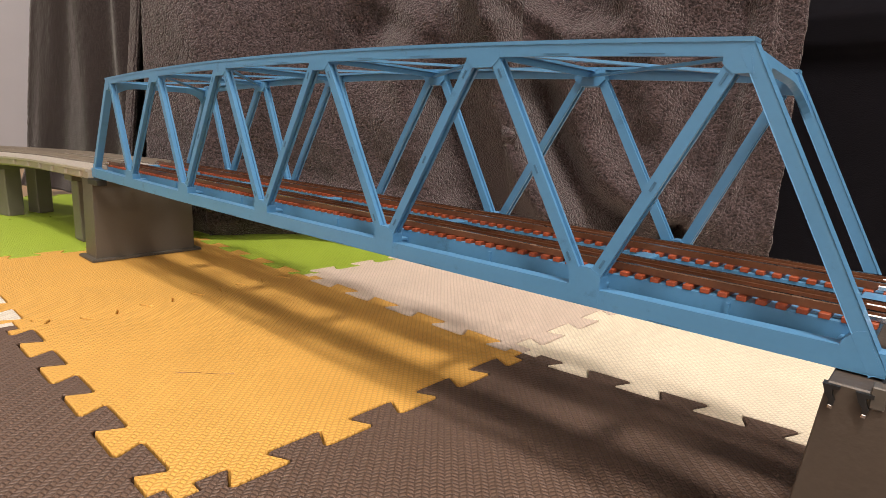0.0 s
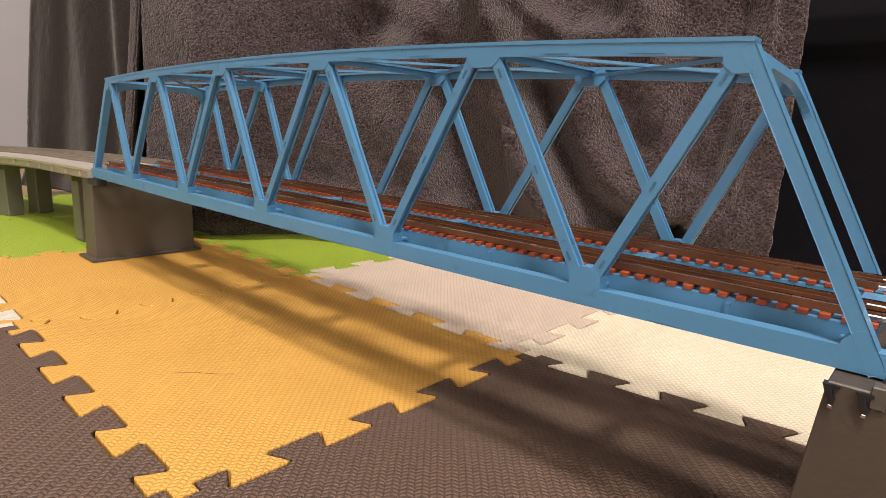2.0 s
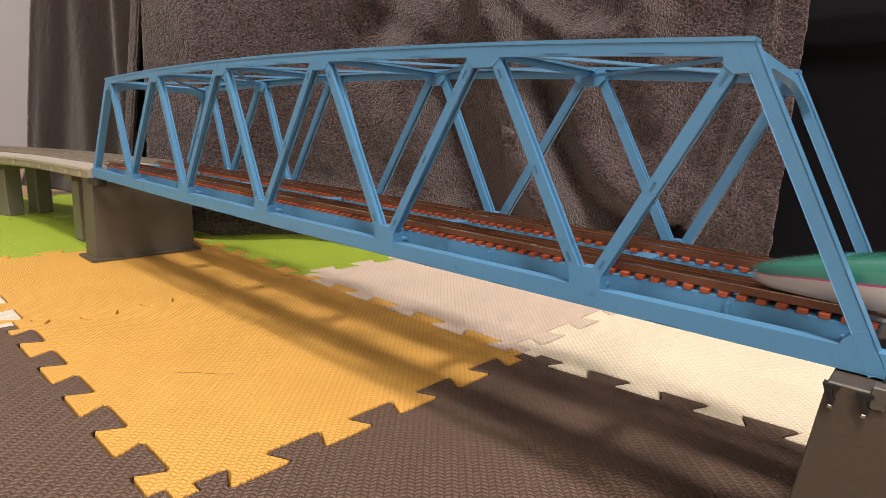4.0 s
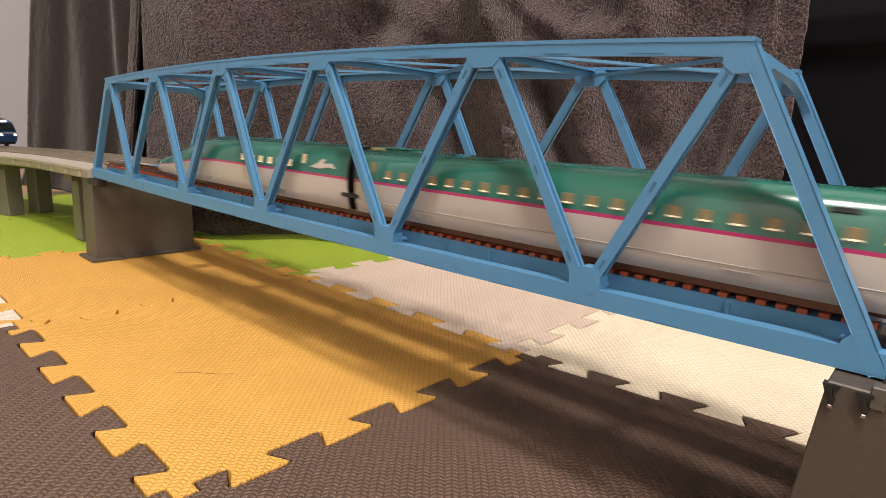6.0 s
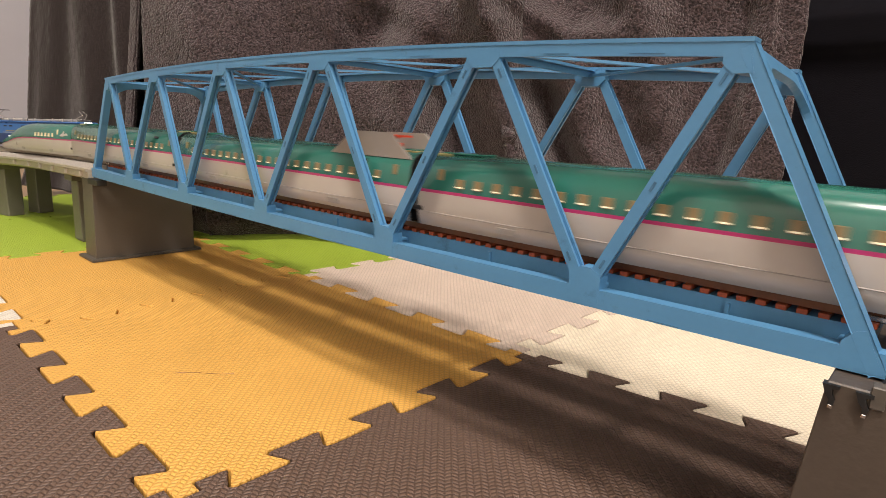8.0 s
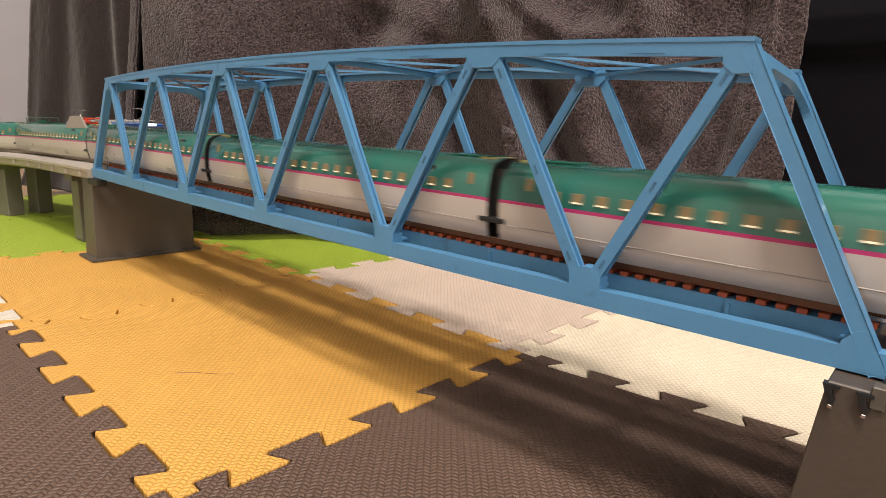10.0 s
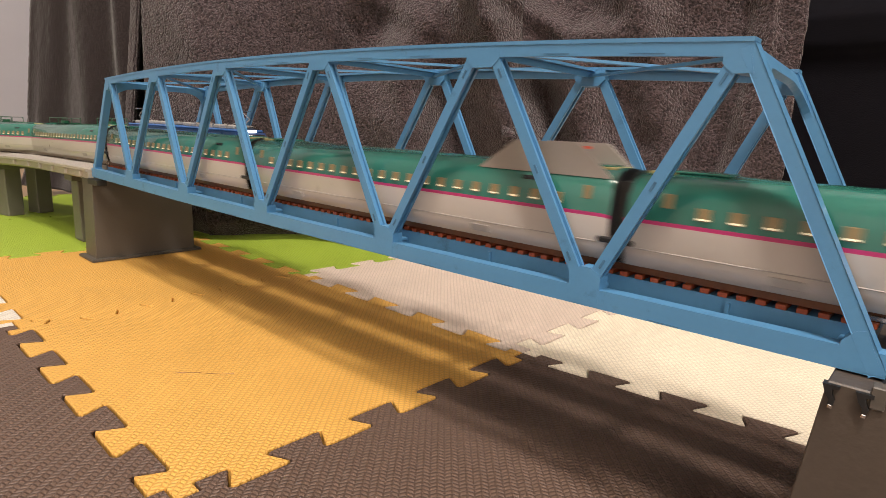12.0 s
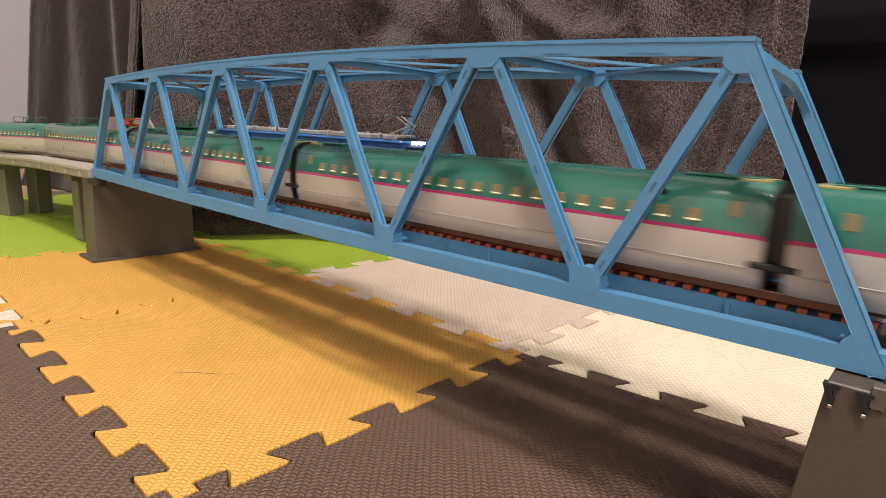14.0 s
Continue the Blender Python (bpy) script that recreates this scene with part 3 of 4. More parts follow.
def viaduct(s0, s1, n, label, foot):
    root = thing("viaduct", label, "viaduct", "viaduct pieces either side of the bridge")
    strip(s0, s1, n, [(-0.0325, 0.0550), (-0.0325, 0.0590), (-0.0340, 0.0596), (-0.0340, 0.0612), (-0.0322, 0.0612), (-0.0322, 0.0606), (0.0322, 0.0606), (0.0322, 0.0612), (0.0340, 0.0612), (0.0340, 0.0596), (0.0325, 0.0590), (0.0325, 0.0550), (0.025, 0.0525), (-0.025, 0.0525)], "deck", CONCRETE, root)
    for y in (NEAR - MID, FAR - MID):
        strip(s0, s1, n, [(y - 0.0125, 0.0606), (y - 0.0095, 0.0634), (y + 0.0095, 0.0634), (y + 0.0125, 0.0606)], "track_bed", BALLAST, root, "grey moulded ballast")
        for side in (-1, 1):
            yy = y + side * 0.0048
            strip(s0, s1, n, [(yy - 0.0005, 0.0634), (yy - 0.0005, RAIL_Z), (yy + 0.0005, RAIL_Z), (yy + 0.0005, 0.0634)], "rail", VIADUCT_RAIL, root, "dull grey-brown rail")
        one = mesh_of("sleeper", a_box(-0.0010, 0.0010, -0.0078, 0.0078, 0.0630, 0.0641, bevel=0.0002), GREY_SLEEPER)
        k = 0
        while k * 0.0054 < min(s1 - s0, 0.55):
            s = (s1 - 0.002 - k * 0.0054) if s0 < 0 else (s0 + 0.002 + k * 0.0054)
            p, a = route(s, y + MID)
            ob = part("sleeper", one, None, root)
            ob.matrix_basis = pose(p.x, p.y, -fall(s), 0, 0, math.degrees(a))
            k += 1
    for k in range(40):
        s = (s1 - 0.012 - k * 0.031) if s0 < 0 else (s0 + 0.012 + k * 0.031)
        if not s0 < s < s1 or k > 17:
            continue
        p, a = route(s, MID - 0.0330)
        ob = part("parapet_post", a_box(-0.0016, 0.0016, -0.0012, 0.0012, 0.0556, 0.0590), CONCRETE, root)
        ob.matrix_basis = pose(p.x, p.y, -fall(s), 0, 0, math.degrees(a))
    for s in foot:
        p, a = route(s, MID + 0.001)
        viaduct_pier(p.x, p.y, math.degrees(a), fall(s))


viaduct(-1.55, LOW_X[0] - 0.0045, 60, "beige curved double-track viaduct with ballasted track", (-0.078, -0.239, -0.42, -0.62, -0.85, -1.1, -1.35, -1.53))
viaduct(LOW_X[-1] + 0.0045, 2.45, 12, "beige straight double-track viaduct with ballasted track", (0.62, 0.85, 1.1, 1.4, 1.7, 2.0, 2.3))


# ------------------------------------------------------------------ backdrop cloths
def plan_at(pts, d):
    for (xa, ya), (xb, yb) in zip(pts, pts[1:]):
        l = math.hypot(xb - xa, yb - ya)
        if d <= l:
            return Vector((xa + (xb - xa) * d / l, ya + (yb - ya) * d / l)), Vector((-(yb - ya) / l, (xb - xa) / l))
        d -= l
    l = math.hypot(xb - xa, yb - ya)
    return Vector((xb, yb)), Vector((-(yb - ya) / l, (xb - xa) / l))


def drape(name, label, plan, top, folds, m, step=0.0025, rough=0.0012, spread=0.0, lean=None):
    """A heavy cloth that hangs along a plan line; folds(d, z) is how far it comes forward."""
    length = sum(math.hypot(b[0] - a[0], b[1] - a[1]) for a, b in zip(plan, plan[1:]))
    nd, nz = int(length / step), int(top / step)
    bm = bmesh.new()
    grid = []
    for j in range(nz + 1):
        z = top * j / nz
        row = []
        for i in range(nd + 1):
            d = length * i / nd
            p, nrm = plan_at(plan, d)
            f = folds(d, z) + spread * max(0.0, 1 - z / 0.05) ** 2
            f += rough * noise.noise(Vector((d * 260, z * 260, 3.1))) + 0.6 * rough * noise.noise(Vector((d * 520, z * 520, 9.7)))
            q = p - nrm * f
            row.append(bm.verts.new((q.x + (lean(d, z) if lean else 0.0), q.y, z + 0.001)))
        grid.append(row)
    for a, b in zip(grid, grid[1:]):
        for i in range(nd):
            bm.faces.new((a[i], a[i + 1], b[i + 1], b[i]))
    ob = part(name, bm, m, None, "", True)
    so = ob.modifiers.new("thick", "SOLIDIFY")
    so.thickness, so.offset = 0.003, 1
    tagged(ob, label, "blanket", "blankets hung behind the railway")
    return ob


def bump1(v, c, w):
    return math.exp(-((v - c) / w) ** 2)


def crease(d, z, pts, amp, wide):
    """A ridge or furrow along a line of (d, z) points."""
    best = 9.0
    for (da, za), (db, zb) in zip(pts, pts[1:]):
        ux, uz = db - da, zb - za
        t = min(1.0, max(0.0, ((d - da) * ux + (z - za) * uz) / (ux * ux + uz * uz)))
        best = min(best, math.hypot(d - da - t * ux, z - za - t * uz))
    return amp * math.exp(-(best / wide) ** 2)


# a fold that stands forward beside a deep crevice at the blanket's edge
SIDE_FOLD = [(-0.190, 0.104), (-0.182, 0.094), (-0.168, 0.087), (-0.150, 0.0885), (-0.2086, 0.115), (-0.206, 0.1225)]
SIDE_RUN = sum(math.hypot(b[0] - a[0], b[1] - a[1]) for a, b in zip(SIDE_FOLD, SIDE_FOLD[1:] + [(-0.092, 0.0730)]))


def front_folds(d, z):
    d -= SIDE_RUN
    v = 0.009 * noise.noise(Vector((d * 10, z * 8, 0.3))) + 0.006 * noise.noise(Vector((d * 22 + z * 12, z * 16, 4.0)))
    v += 0.0016 * noise.noise(Vector((d * 70 + z * 30, z * 60, 1.0)))
    # a ridge that comes down from the top and turns aside
    v += crease(d, z, [(0.268, 0.30), (0.276, 0.195), (0.287, 0.168)], 0.012, 0.009)
    v += crease(d, z, [(0.292, 0.192), (0.320, 0.178), (0.345, 0.164), (0.375, 0.160)], 0.009, 0.009)
    # the broad swag and the deep furrow on its far side
    v += crease(d, z, [(0.280, 0.190), (0.292, 0.155), (0.304, 0.110), (0.326, 0.070), (0.350, 0.045)], 0.027, 0.025)
    v += crease(d, z, [(0.322, 0.125), (0.336, 0.088), (0.360, 0.052), (0.392, 0.030)], -0.023, 0.0135)
    v += crease(d, z, [(0.350, 0.140), (0.366, 0.090), (0.392, 0.055)], 0.014, 0.016)
    v += crease(d, z, [(0.385, 0.200), (0.405, 0.140), (0.418, 0.070), (0.424, 0.020)], 0.012, 0.016)
    v += crease(d, z, [(0.252, 0.120), (0.262, 0.075), (0.285, 0.040)], -0.016, 0.016)
    v += crease(d, z, [(0.225, 0.150), (0.232, 0.080), (0.240, 0.030)], 0.009, 0.018)
    v += crease(d, z, [(0.19, 0.30), (0.205, 0.185), (0.18, 0.15)], -0.009, 0.02)
    v += crease(d, z, [(0.145, 0.30), (0.185, 0.20), (0.24, 0.17)], 0.006, 0.012)
    v += crease(d, z, [(0.115, 0.30), (0.10, 0.15), (0.085, 0.03)], 0.008, 0.03)
    v += crease(d, z, [(0.03, 0.040), (0.14, 0.032), (0.26, 0.026)], 0.016, 0.012)
    v += crease(d, z, [(0.02, 0.026), (0.10, 0.018), (0.20, 0.014)], -0.008, 0.006)
    # the foot is drawn back behind the hem
    v += crease(d, z, [(0.418, 0.0), (0.424, 0.016), (0.430, 0.026)], -0.055, 0.010)
    hem = 0.446 + 0.012 * math.sin((z - 0.05) * 16) - 0.02 * max(0.0, 0.06 - z) / 0.06
    v += 0.008 / (1 + math.exp(-(d - hem) / 0.0016)) - 0.003 * bump1(d, hem, 0.003) + 0.0025 * bump1(d, hem + 0.012, 0.003)
    return v * min(1.0, max(0.0, d / 0.05)) * (1 + 0.45 * min(1.0, max(0.0, (d - 0.12) / 0.08)))


def back_folds(d, z):
    v = 0.007 * noise.noise(Vector((d * 14, z * 2, 2))) + 0.004 * noise.noise(Vector((d * 40, z * 5, 7)))
    for at, amp, wide in ((0.020, 0.006, 0.016), (0.060, -0.006, 0.016), (0.090, 0.006, 0.018), (0.124, -0.007, 0.014), (0.150, 0.010, 0.014), (0.178, -0.010, 0.010)):
        v += amp * bump1(d + 0.05 * (z - 0.1) * math.sin(at * 90), at, wide) * (0.45 + 0.55 * min(1.0, 1.2 - z / 0.3))
    return v


drape("blanket", "brown-grey fleece blanket hanging in soft folds behind the bridge", SIDE_FOLD + [(-0.092, 0.0730), (-0.035, 0.092), (0.006, 0.142), (0.055, 0.180), (0.16, 0.245), (0.3290, 0.3000)], 0.36, front_folds, FLEECE, 0.0020, 0.0007, -0.014, lambda d, z: 0.30 * (z - 0.125) * math.exp(-(d / 0.20) ** 4))
drape("blanket", "dark grey-brown blanket hanging in upright folds beyond the viaduct", [(-0.4216, 0.0715), (-0.33, 0.112), (-0.245, 0.150), (-0.195, 0.215), (-0.08, 0.29)], 0.36, back_folds, FLEECE_DARK, 0.003, 0.0010, 0.01, lambda d, z: 0.40 * (z - 0.1576) * math.exp(-(d / 0.09) ** 2))
drape("black_sheet", "black cloth hanging behind the blanket", [(0.20, 0.36), (0.95, 0.40)], 0.5, lambda d, z: 0.004 * noise.noise(Vector((d * 9, z * 9, 0))) + 0.008 / (1 + math.exp((0.160 - z) / 0.0012)) - 2.2 * min(0.03, max(0.0, z - 0.1855)), BLACK_CLOTH, 0.004, 0.0004)


# ------------------------------------------------------------------ high-speed train
CAR, PITCH, HALF_BOGIE = 0.1663, 0.1705, 0.0600
SILL = 0.0006
PROFILE_W = [(0.0060, SILL), (0.0092, SILL), (0.0101, 0.0040), (0.0106, 0.0078), (0.0107, 0.0112)]
PROFILE_S = [(0.0107, 0.0112), (0.0107, 0.0121)]
PROFILE_G = [(0.0107, 0.0121), (0.0105, 0.0150), (0.0099, 0.0180), (0.0086, 0.0204), (0.0060, 0.0221), (0.0030, 0.0228), (0.0, 0.0230)]


def skin(stations, profile, closed_top):
    """A shell drawn through stations (x, width factor, height factor, lift)."""
    bm = bmesh.new()
    if closed_top:
        sec = profile + [(-y, z) for y, z in profile[-2::-1]]
        groups = [sec]
    else:
        groups = [profile, [(-y, z) for y, z in profile]]
    for sec in groups:
        rings = [[bm.verts.new((x, y * w, SILL + (z - SILL) * h + lift)) for y, z in sec] for x, w, h, lift in stations]
        for a, b in zip(rings, rings[1:]):
            for j in range(len(sec) - 1):
                bm.faces.new((a[j], a[j + 1], b[j + 1], b[j]))
    bmesh.ops.remove_doubles(bm, verts=bm.verts, dist=1e-6)
    return bm


def bogie(root, x, m=DARK):
    b = part("bogie", a_box(x - 0.0115, x + 0.0115, -0.0072, 0.0072, 0.0022, 0.0048, bevel=0.0004), m, root)
    for dx in (-0.0083, 0.0083):
        for sy in (-1, 1):
            part("wheel", cyl(bmesh.new(), (x + dx, sy * 0.0040, 0.0029), (x + dx, sy * 0.0056, 0.0029), 0.0029, 16), STEEL, b, "dark steel wheel")


def windows(root, xs, glass, w=0.0029, h=0.0028):
    lit = mesh_of("window", a_box(-w / 2, w / 2, -0.0004, 0.0004, -h / 2, h / 2, bevel=0.0002), glass)
    spark = mesh_of("glint_strip", a_box(-w * 0.4, w * 0.4, -0.00015, 0.00015, -0.0002, 0.0002), WINDOW_SPARK)
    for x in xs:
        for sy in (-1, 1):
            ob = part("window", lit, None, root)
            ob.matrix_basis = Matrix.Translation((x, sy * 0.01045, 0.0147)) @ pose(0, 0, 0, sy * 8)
            sp = part("glint_strip", spark, None, ob)
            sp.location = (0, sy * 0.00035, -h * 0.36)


def side_plate(root, name, x0, x1, z0, z1, y, lean, m, label=""):
    for sy in (-1, 1):
        ob = part(name, a_box(x0, x1, -0.0003, 0.0003, 0, z1 - z0, bevel=0.0001), m, root, label)
        ob.matrix_basis = Matrix.Translation((0, sy * y, z0)) @ pose(0, 0, 0, sy * lean)


def train_car():
    root = thing("train_car", "green and white train car with pink stripe and lit windows", "train car", "cars of the green high-speed train")
    h = CAR / 2
    st = [(-h, 0.95, 0.97, 0), (-h + 0.0015, 1, 1, 0), (h - 0.0015, 1, 1, 0), (h, 0.95, 0.97, 0)]
    part("lower_body", skin(st, PROFILE_W, False), E_WHITE, root, "white lower body side", True)
    part("stripe", skin(st, PROFILE_S, False), E_PINK, root, "pink waist stripe")
    part("upper_body", skin(st, PROFILE_G, True), E_GREEN, root, "glossy green roof and upper side", True)
    part("underframe", a_box(-h + 0.002, h - 0.002, -0.0085, 0.0085, 0.0022, 0.0050), DARK, root)
    for x in (-h, h):
        part("end_wall", prism(bmesh.new(), [(y * 0.94, z) for y, z in PROFILE_W + PROFILE_G] + [(-y * 0.94, z) for y, z in (PROFILE_W + PROFILE_G)[::-1]], "z", 0, 0.0006), DARK, root).matrix_basis = Matrix(((0, 0, 1, x - 0.0003), (1, 0, 0, 0), (0, 1, 0, 0), (0, 0, 0, 1)))
    part("gangway", a_box(h - 0.0005, h + 0.0046, -0.0075, 0.0075, 0.0045, 0.0200), DARK, root)
    part("coupler", a_box(h - 0.0025, h + 0.0067, -0.0110, 0.0110, 0.0052, 0.0066, bevel=0.0003), DARK, root)
    bogie(root, -HALF_BOGIE)
    bogie(root, HALF_BOGIE)
    windows(root, [-0.0655 + 0.0067 * k for k in range(21)], WINDOW_LIT)
    for x in (-0.0735, 0.0768):
        side_plate(root, "door_window", x - 0.0011, x + 0.0011, 0.0152, 0.0185, 0.0103, 9, WINDOW_LIT)
    side_plate(root, "side_sign", 0.0570, 0.0622, 0.0184, 0.0195, 0.0098, 24, WINDOW_DARK, "dark destination sign")
    for x in (-0.0480, 0.0435):
        side_plate(root, "vent", x - 0.0032, x + 0.0032, 0.0020, 0.0041, 0.00965, -14, VENT_GREY, "grey side vent")
    side_plate(root, "skirt_seam", -h + 0.003, h - 0.003, 0.00495, 0.00515, 0.0102, -8, VENT_GREY)
    for x in (-h + 0.005, h - 0.005):
        part("roof_mark", a_box(x - 0.003, x + 0.003, -0.0046, 0.0046, 0.0222, 0.0230, bevel=0.0002), YELLOW_MARK, root, "dull yellow roof mark")
    for x in (-h + 0.012, h - 0.012):
        part("roof_plate", a_box(x - 0.008, x + 0.008, -0.0035, 0.0035, 0.0228, 0.0234, bevel=0.0002), E_GREEN, root)
    return root


def shroud(root):
    """Side plates beside the low current collector, at the trailing end of the roof."""
    h = CAR / 2
    for sy in (-1, 1):
        prof = [(h - 0.042, 0.0204), (h - 0.030, 0.0286), (h - 0.011, 0.0286), (h - 0.001, 0.0204)]
        part("noise_shroud", prism(bmesh.new(), prof, "y", sy * 0.0083 - 0.0006, sy * 0.0083 + 0.0006), E_GREY, root, "grey slanted noise shroud")
    part("collector_base", a_box(h - 0.036, h - 0.018, -0.005, 0.005, 0.0230, 0.0250, bevel=0.0005), E_RED, root, "red insulator base")
    bm = wire(bmesh.new(), [(h - 0.018, 0, 0.0248), (h - 0.029, 0, 0.0262), (h - 0.016, 0, 0.0272)], 0.0007)
    beam(bm, (h - 0.016, -0.006, 0.0273), (h - 0.016, 0.006, 0.0273), 0.0007, 0.0020, (1, 0, 0))
    part("current_collector", bm, E_RED, root, "red folding current collector")


NOSE_LEN = 0.1775


def nose_car():
    root = thing("train_nose_car", "green and white high-speed train end car with a long pointed nose", "train car", "cars of the green high-speed train")
    h = CAR / 2
    tip = h - NOSE_LEN
    st = [(tip, 0.12, 0.10, 0.0012), (tip + 0.0015, 0.36, 0.17, 0.0006), (tip + 0.005, 0.55, 0.26, 0.0), (tip + 0.012, 0.72, 0.36, 0), (tip + 0.022, 0.85, 0.45, 0), (tip + 0.034, 0.93, 0.56, 0), (tip + 0.044, 0.97, 0.68, 0),
          (tip + 0.054, 0.99, 0.82, 0), (tip + 0.064, 1, 0.92, 0), (tip + 0.076, 1, 0.98, 0), (tip + 0.086, 1, 1, 0), (h - 0.0015, 1, 1, 0), (h, 0.95, 0.97, 0)]
    part("lower_body", skin(st, PROFILE_W, False), E_WHITE, root, "white lower body side", True)
    part("stripe", skin(st, PROFILE_S, False), E_PINK, root, "pink waist stripe")
    part("upper_body", skin(st, PROFILE_G, True), E_GREEN, root, "glossy green roof and nose", True)
    part("windscreen", skin([(tip + 0.040, 0.62, 0.635, 0.0004), (tip + 0.046, 0.66, 0.71, 0.0004), (tip + 0.053, 0.70, 0.81, 0.0004)], PROFILE_G[2:], True), WINDOW_DARK, root, "dark cab windscreen", True)
    part("underframe", a_box(tip + 0.02, h - 0.002, -0.0082, 0.0082, 0.0022, 0.0050), DARK, root)
    part("end_wall", prism(bmesh.new(), [(y * 0.94, z) for y, z in PROFILE_W + PROFILE_G] + [(-y * 0.94, z) for y, z in (PROFILE_W + PROFILE_G)[::-1]], "z", 0, 0.0006), DARK, root).matrix_basis = Matrix(((0, 0, 1, h - 0.0003), (1, 0, 0, 0), (0, 1, 0, 0), (0, 0, 0, 1)))
    part("gangway", a_box(h - 0.0005, h + 0.0046, -0.0075, 0.0075, 0.0045, 0.0200), DARK, root)
    part("coupler", a_box(h - 0.0025, h + 0.0067, -0.0110, 0.0110, 0.0052, 0.0066, bevel=0.0003), DARK, root)
    for sy in (-1, 1):
        part("headlight", a_box(tip + 0.036, tip + 0.041, sy * 0.0080 - 0.0008, sy * 0.0080 + 0.0008, 0.0115, 0.0122), LAMP_GLOW, root, "small glowing headlight")
    bogie(root, -HALF_BOGIE + 0.008)
    bogie(root, HALF_BOGIE)
    windows(root, [0.0122 + 0.0071 * k for k in range(6)], WINDOW_BRIGHT, 0.0031, 0.0027)
    side_plate(root, "door_window", 0.0558, 0.0582, 0.0152, 0.0188, 0.0103, 9, WINDOW_BRIGHT)
    side_plate(root, "vent", 0.0370, 0.0440, 0.0020, 0.0041, 0.00965, -14, VENT_GREY, "grey side vent")
    side_plate(root, "vent", -0.0230, -0.0170, 0.0020, 0.0041, 0.00965, -14, VENT_GREY, "grey side vent")
    swoosh = [(0.0615, 0.0005), (0.0660, 0.0022), (0.0690, 0.0040), (0.0705, 0.0036), (0.0690, 0.0022), (0.0745, 0.0026), (0.0770, 0.0008), (0.0720, 0.0010), (0.0675, 0.0002)]
    for sy in (-1, 1):
        ob = part("emblem", prism(bmesh.new(), swoosh, "y", -0.0003, 0.0003), E_WHITE, root, "plain white swoosh emblem")
        ob.matrix_basis = Matrix.Translation((0, sy * 0.0106, 0.0137)) @ pose(0, 0, 0, sy * 9)
    return root


# ------------------------------------------------------------------ freight train
def pantograph(root, x):
    bm = bmesh.new()
    for sy in (-1, 1):
        wire(bm, [(x - 0.006, sy * 0.004, 0.0268), (x + 0.005, sy * 0.0020, 0.0308), (x - 0.003, sy * 0.0015, 0.0350)], 0.0003)
    beam(bm, (x - 0.003, -0.0070, 0.0351), (x - 0.003, 0.0070, 0.0351), 0.0006, 0.0018, (1, 0, 0))
    box(bm, x - 0.007, x + 0.007, -0.0055, 0.0055, 0.0262, 0.0268)
    part("pantograph", bm, METAL, root, "raised metal pantograph")


LOCO_HALF = 0.0405


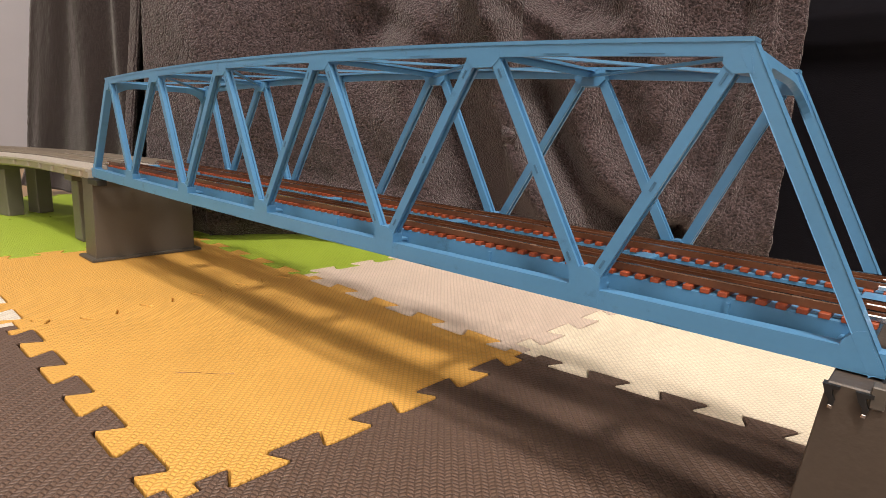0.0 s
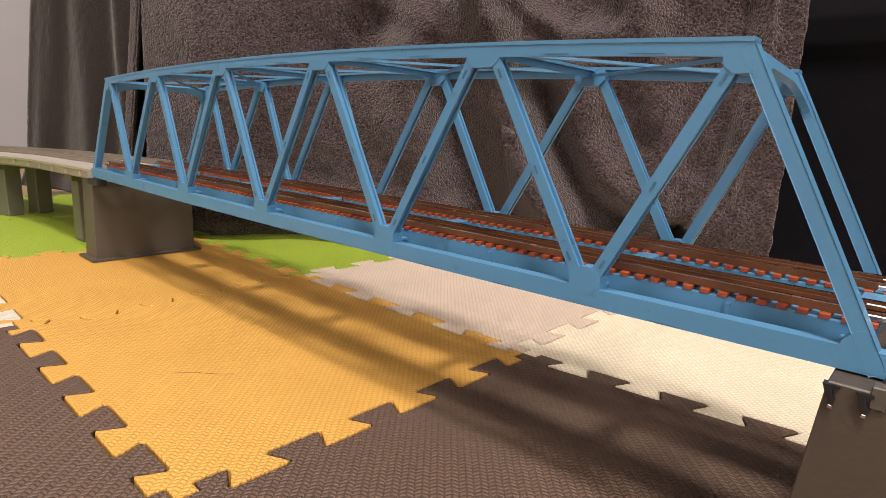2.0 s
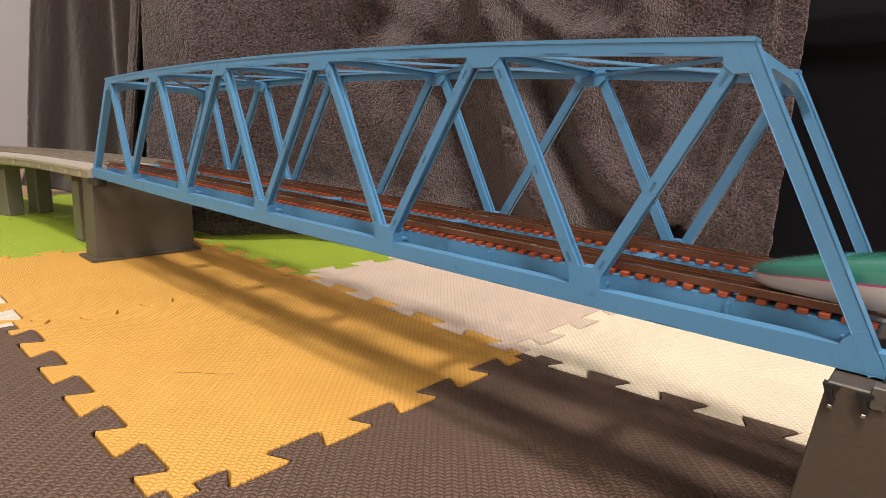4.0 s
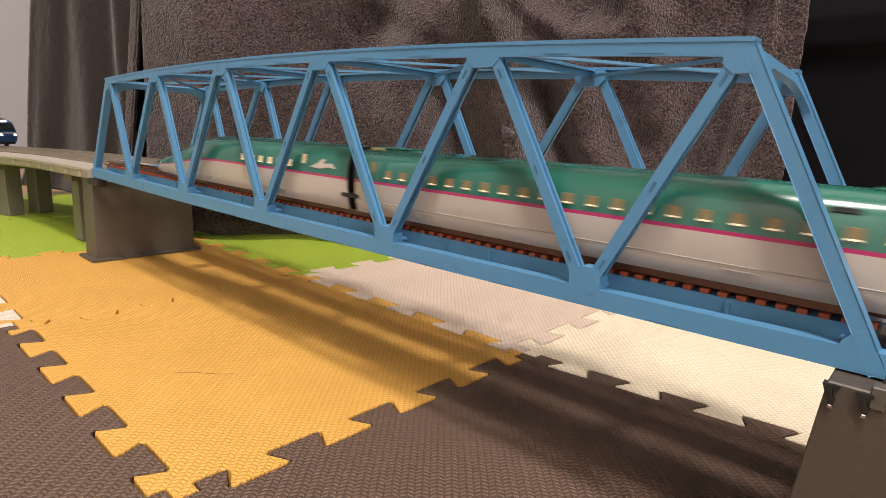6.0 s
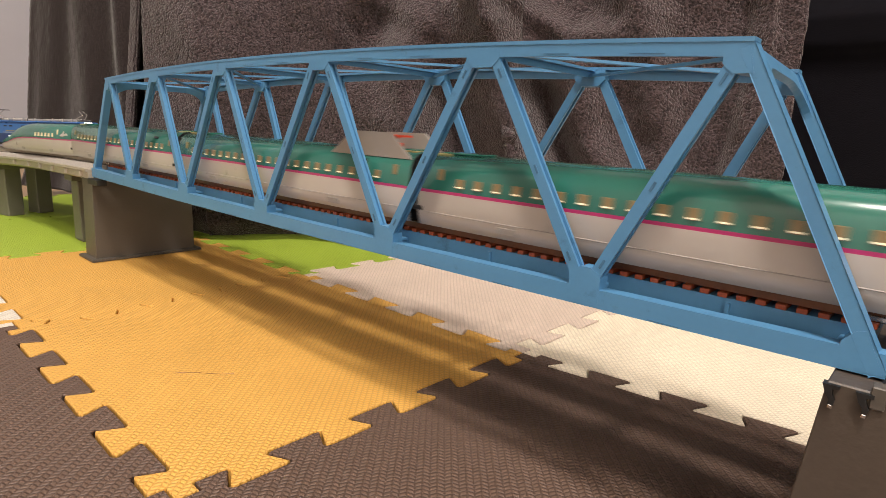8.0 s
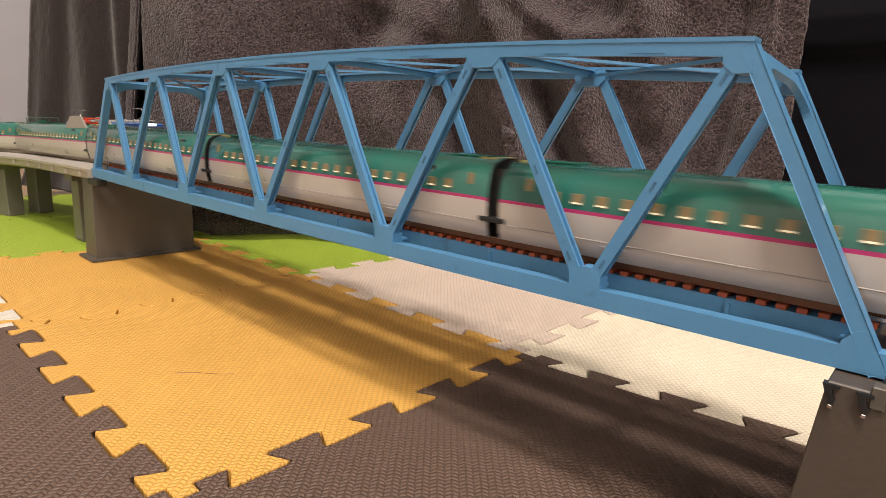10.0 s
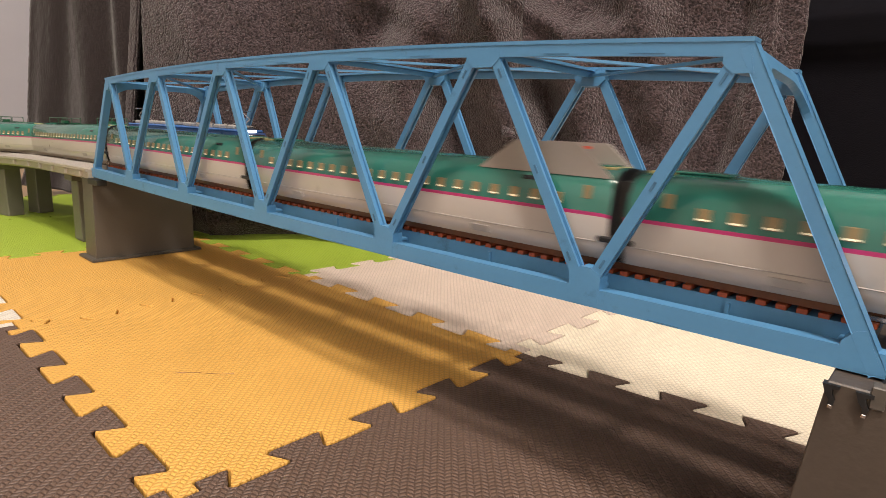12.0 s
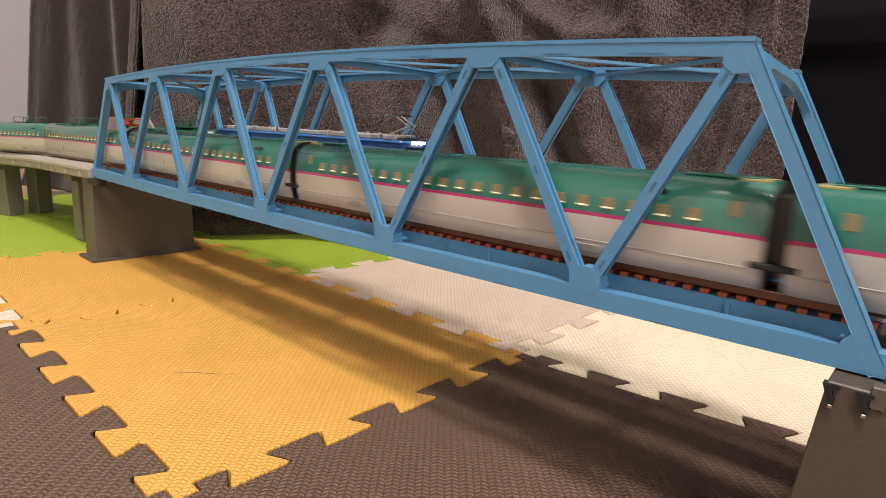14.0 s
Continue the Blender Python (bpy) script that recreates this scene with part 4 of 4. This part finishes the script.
def locomotive():
    """One half of the two-unit electric locomotive; its cab looks to +x."""
    root = thing("locomotive", "deep blue electric locomotive half with lit headlamps and grey roof gear", "locomotive", "halves of the blue locomotive")
    h = LOCO_HALF
    prof = [(-h, 0.0045), (h - 0.0015, 0.0045), (h, 0.0105), (h - 0.0012, 0.0150), (h - 0.0055, 0.0235), (-h, 0.0235)]
    part("body", prism(bmesh.new(), prof, "y", -0.0092, 0.0092), L_BLUE, root)
    part("roof", a_box(-h, h - 0.0065, -0.0088, 0.0088, 0.0235, 0.0250, bevel=0.0006), L_LIGHT, root, "bright blue roof edge")
    for sy in (-1, 1):
        part("side_panel", a_box(-h + 0.001, h - 0.021, sy * 0.0092 - 0.0002, sy * 0.0092 + 0.0002, 0.0130, 0.0222), L_LIGHT, root, "bright blue side panel")
        part("pillar_flash", prism(bmesh.new(), [(h - 0.0115, 0.0070), (h - 0.0080, 0.0070), (h - 0.0098, 0.0155), (h - 0.0128, 0.0155)], "y", sy * 0.0093 - 0.0002, sy * 0.0093 + 0.0002), L_LIGHT, root, "bright blue slanted flash")
        part("logo_bar", a_box(-0.012, 0.004, sy * 0.0095 - 0.0001, sy * 0.0095 + 0.0001, 0.0152, 0.0160), YELLOW_MARK, root, "gold bar of unreadable lettering")
        part("logo_bar", a_box(-0.008, 0.008, sy * 0.0095 - 0.0001, sy * 0.0095 + 0.0001, 0.0138, 0.0144), L_GREY, root, "pale bar of unreadable lettering")
        for x in (-0.030, -0.022, -0.004, 0.004):
            part("louvre", a_box(x - 0.0022, x + 0.0022, sy * 0.0094 - 0.0001, sy * 0.0094 + 0.0001, 0.0195, 0.0207), DARK, root)
        part("cab_window", a_box(h - 0.0115, h - 0.0080, sy * 0.0092 - 0.0003, sy * 0.0092 + 0.0003, 0.0165, 0.0205), WINDOW_DARK, root)
        part("handrail", cyl(bmesh.new(), (h - 0.0135, sy * 0.0097, 0.0080), (h - 0.0135, sy * 0.0097, 0.0190), 0.0003, 6), METAL, root)
        part("door", a_box(h - 0.0185, h - 0.0150, sy * 0.0092 - 0.0003, sy * 0.0092 + 0.0003, 0.0065, 0.0205), L_GREY, root, "grey cab door")
        part("headlamp", cyl(bmesh.new(), (h - 0.0008, sy * 0.0066, 0.0112), (h + 0.0006, sy * 0.0066, 0.0112), 0.0010, 10), LAMP_GLOW, root, "glowing headlamp")
    part("windscreen", prism(bmesh.new(), [(h - 0.0016, 0.0160), (h - 0.0006, 0.0160), (h - 0.0040, 0.0225), (h - 0.0050, 0.0225)], "y", -0.0080, 0.0080), WINDOW_DARK, root, "dark windscreen")
    part("roof_lamp", a_box(h - 0.0062, h - 0.0045, -0.003, 0.003, 0.0236, 0.0248), LAMP_GLOW, root, "glowing roof headlamp")
    part("front_band", a_box(h - 0.0012, h + 0.0004, -0.0090, 0.0090, 0.0125, 0.0135), L_GREY, root, "pale grey front band")
    part("skirt", a_box(-h + 0.002, h - 0.002, -0.0080, 0.0080, 0.0022, 0.0048), DARK, root)
    for x, l in ((-0.030, 0.010), (-0.010, 0.014), (0.008, 0.008), (0.024, 0.008)):
        part("roof_unit", a_box(x - l / 2, x + l / 2, -0.0062, 0.0062, 0.0248, 0.0272, bevel=0.0006), L_GREY, root, "grey roof equipment box")
    for x in (-0.020, -0.001, 0.016):
        bm = bmesh.new()
        for yy in (-0.004, 0.004):
            cyl(bm, (x, yy, 0.0248), (x, yy, 0.0278), 0.0008, 8)
        part("insulator", bm, METAL, root)
    pantograph(root, 0.026)
    bogie(root, -0.024)
    bogie(root, 0.022)
    return root


def tank_wagon():
    root = thing("tank_wagon", "dark green tank wagon with roof walkway and railings", "tank wagon", "tank wagons behind the locomotive")
    part("tank", cyl(bmesh.new(), (-0.043, 0, 0.0145), (0.043, 0, 0.0145), 0.0092, 24), TANK_GREEN, root, "", True)
    part("underframe", a_box(-0.045, 0.045, -0.0075, 0.0075, 0.0035, 0.0058), DARK, root)
    for sx in (-1, 1):
        part("saddle", a_box(sx * 0.030 - 0.003, sx * 0.030 + 0.003, -0.008, 0.008, 0.0055, 0.0105), TANK_GREEN, root)
    part("walkway", a_box(-0.016, 0.016, -0.0055, 0.0055, 0.0238, 0.0243), TANK_GREEN, root)
    part("dome", cyl(bmesh.new(), (0, 0, 0.0232), (0, 0, 0.0262), 0.0032, 16), TANK_GREEN, root)
    for sy in (-1, 1):
        bm = wire(bmesh.new(), [(-0.016, sy * 0.0055, 0.0240), (-0.016, sy * 0.0055, 0.0285), (0.016, sy * 0.0055, 0.0285), (0.016, sy * 0.0055, 0.0240)], 0.0003)
        wire(bm, [(0, sy * 0.0055, 0.0240), (0, sy * 0.0055, 0.0285)], 0.0003)
        part("railing", bm, TANK_GREEN, root)
    bogie(root, -0.030)
    bogie(root, 0.030)
    return root


# the first joint between cars of the fast train, by time
def joint_at(t):
    return 0.3313 - 0.15324 * (t - 5.5) + float(np.interp(t, [0.0, 5.2, 6.5, 7.4, 8.2, 10.3, 11.0, 11.8, 12.6, 13.3, 14.0], [0.005, 0.005, 0.001, -0.001, -0.001, -0.004, -0.005, -0.0015, 0.0015, -0.0015, -0.001]))


# the front of the locomotive on the far track, by time
def front_at(t):
    return float(np.interp(t, [0.0, 6.0, 7.0, 8.0, 9.5, 11.0, 13.0, 14.0], [-0.680, -0.287, -0.219, -0.143, -0.044, 0.0530, 0.1930, 0.2545]))


mats()
thread = bmesh.new()
wire(thread, [(0.2060 + 0.0019 * k, -0.0372 + 0.0020 * k + 0.0009 * math.sin(k * 0.75), 0.0002) for k in range(9)], 0.00008, 4)
tagged(part("thread", thread, RAIL_BROWN), "thin brown thread lying on the yellow mat", "thread")
NOSE = nose_car()
FIRST = train_car()
WITH_SHROUD = train_car()
shroud(WITH_SHROUD)
LOCO_FRONT = locomotive()
LOCO_REAR = copy_thing(LOCO_FRONT, Matrix())
WAGON = tank_wagon()
WAGONS = [WAGON] + [copy_thing(WAGON, Matrix()) for k in range(5)]
CAR_LIST = [FIRST, WITH_SHROUD] + [copy_thing(FIRST, Matrix()) for k in range(3)] + [copy_thing(WITH_SHROUD, Matrix())] + [copy_thing(FIRST, Matrix()) for k in range(3)]


def motions():
    times = [k * 0.25 for k in range(57)]
    walk(NOSE, [(t, car_pose(joint_at(t) - PITCH / 2, NEAR, HALF_BOGIE)) for t in times])
    for k, ob in enumerate(CAR_LIST):
        walk(ob, [(t, car_pose(joint_at(t) + PITCH * (k + 0.5), NEAR, HALF_BOGIE)) for t in times])
    walk(LOCO_FRONT, [(t, car_pose(front_at(t) - LOCO_HALF, FAR, 0.023)) for t in times])
    walk(LOCO_REAR, [(t, car_pose(front_at(t) - 3 * LOCO_HALF - 0.003, FAR, 0.023, True)) for t in times])
    for k, ob in enumerate(WAGONS):
        walk(ob, [(t, car_pose(front_at(t) - 4 * LOCO_HALF - 0.006 - 0.048 - 0.0955 * k, FAR, 0.030)) for t in times])


motions()
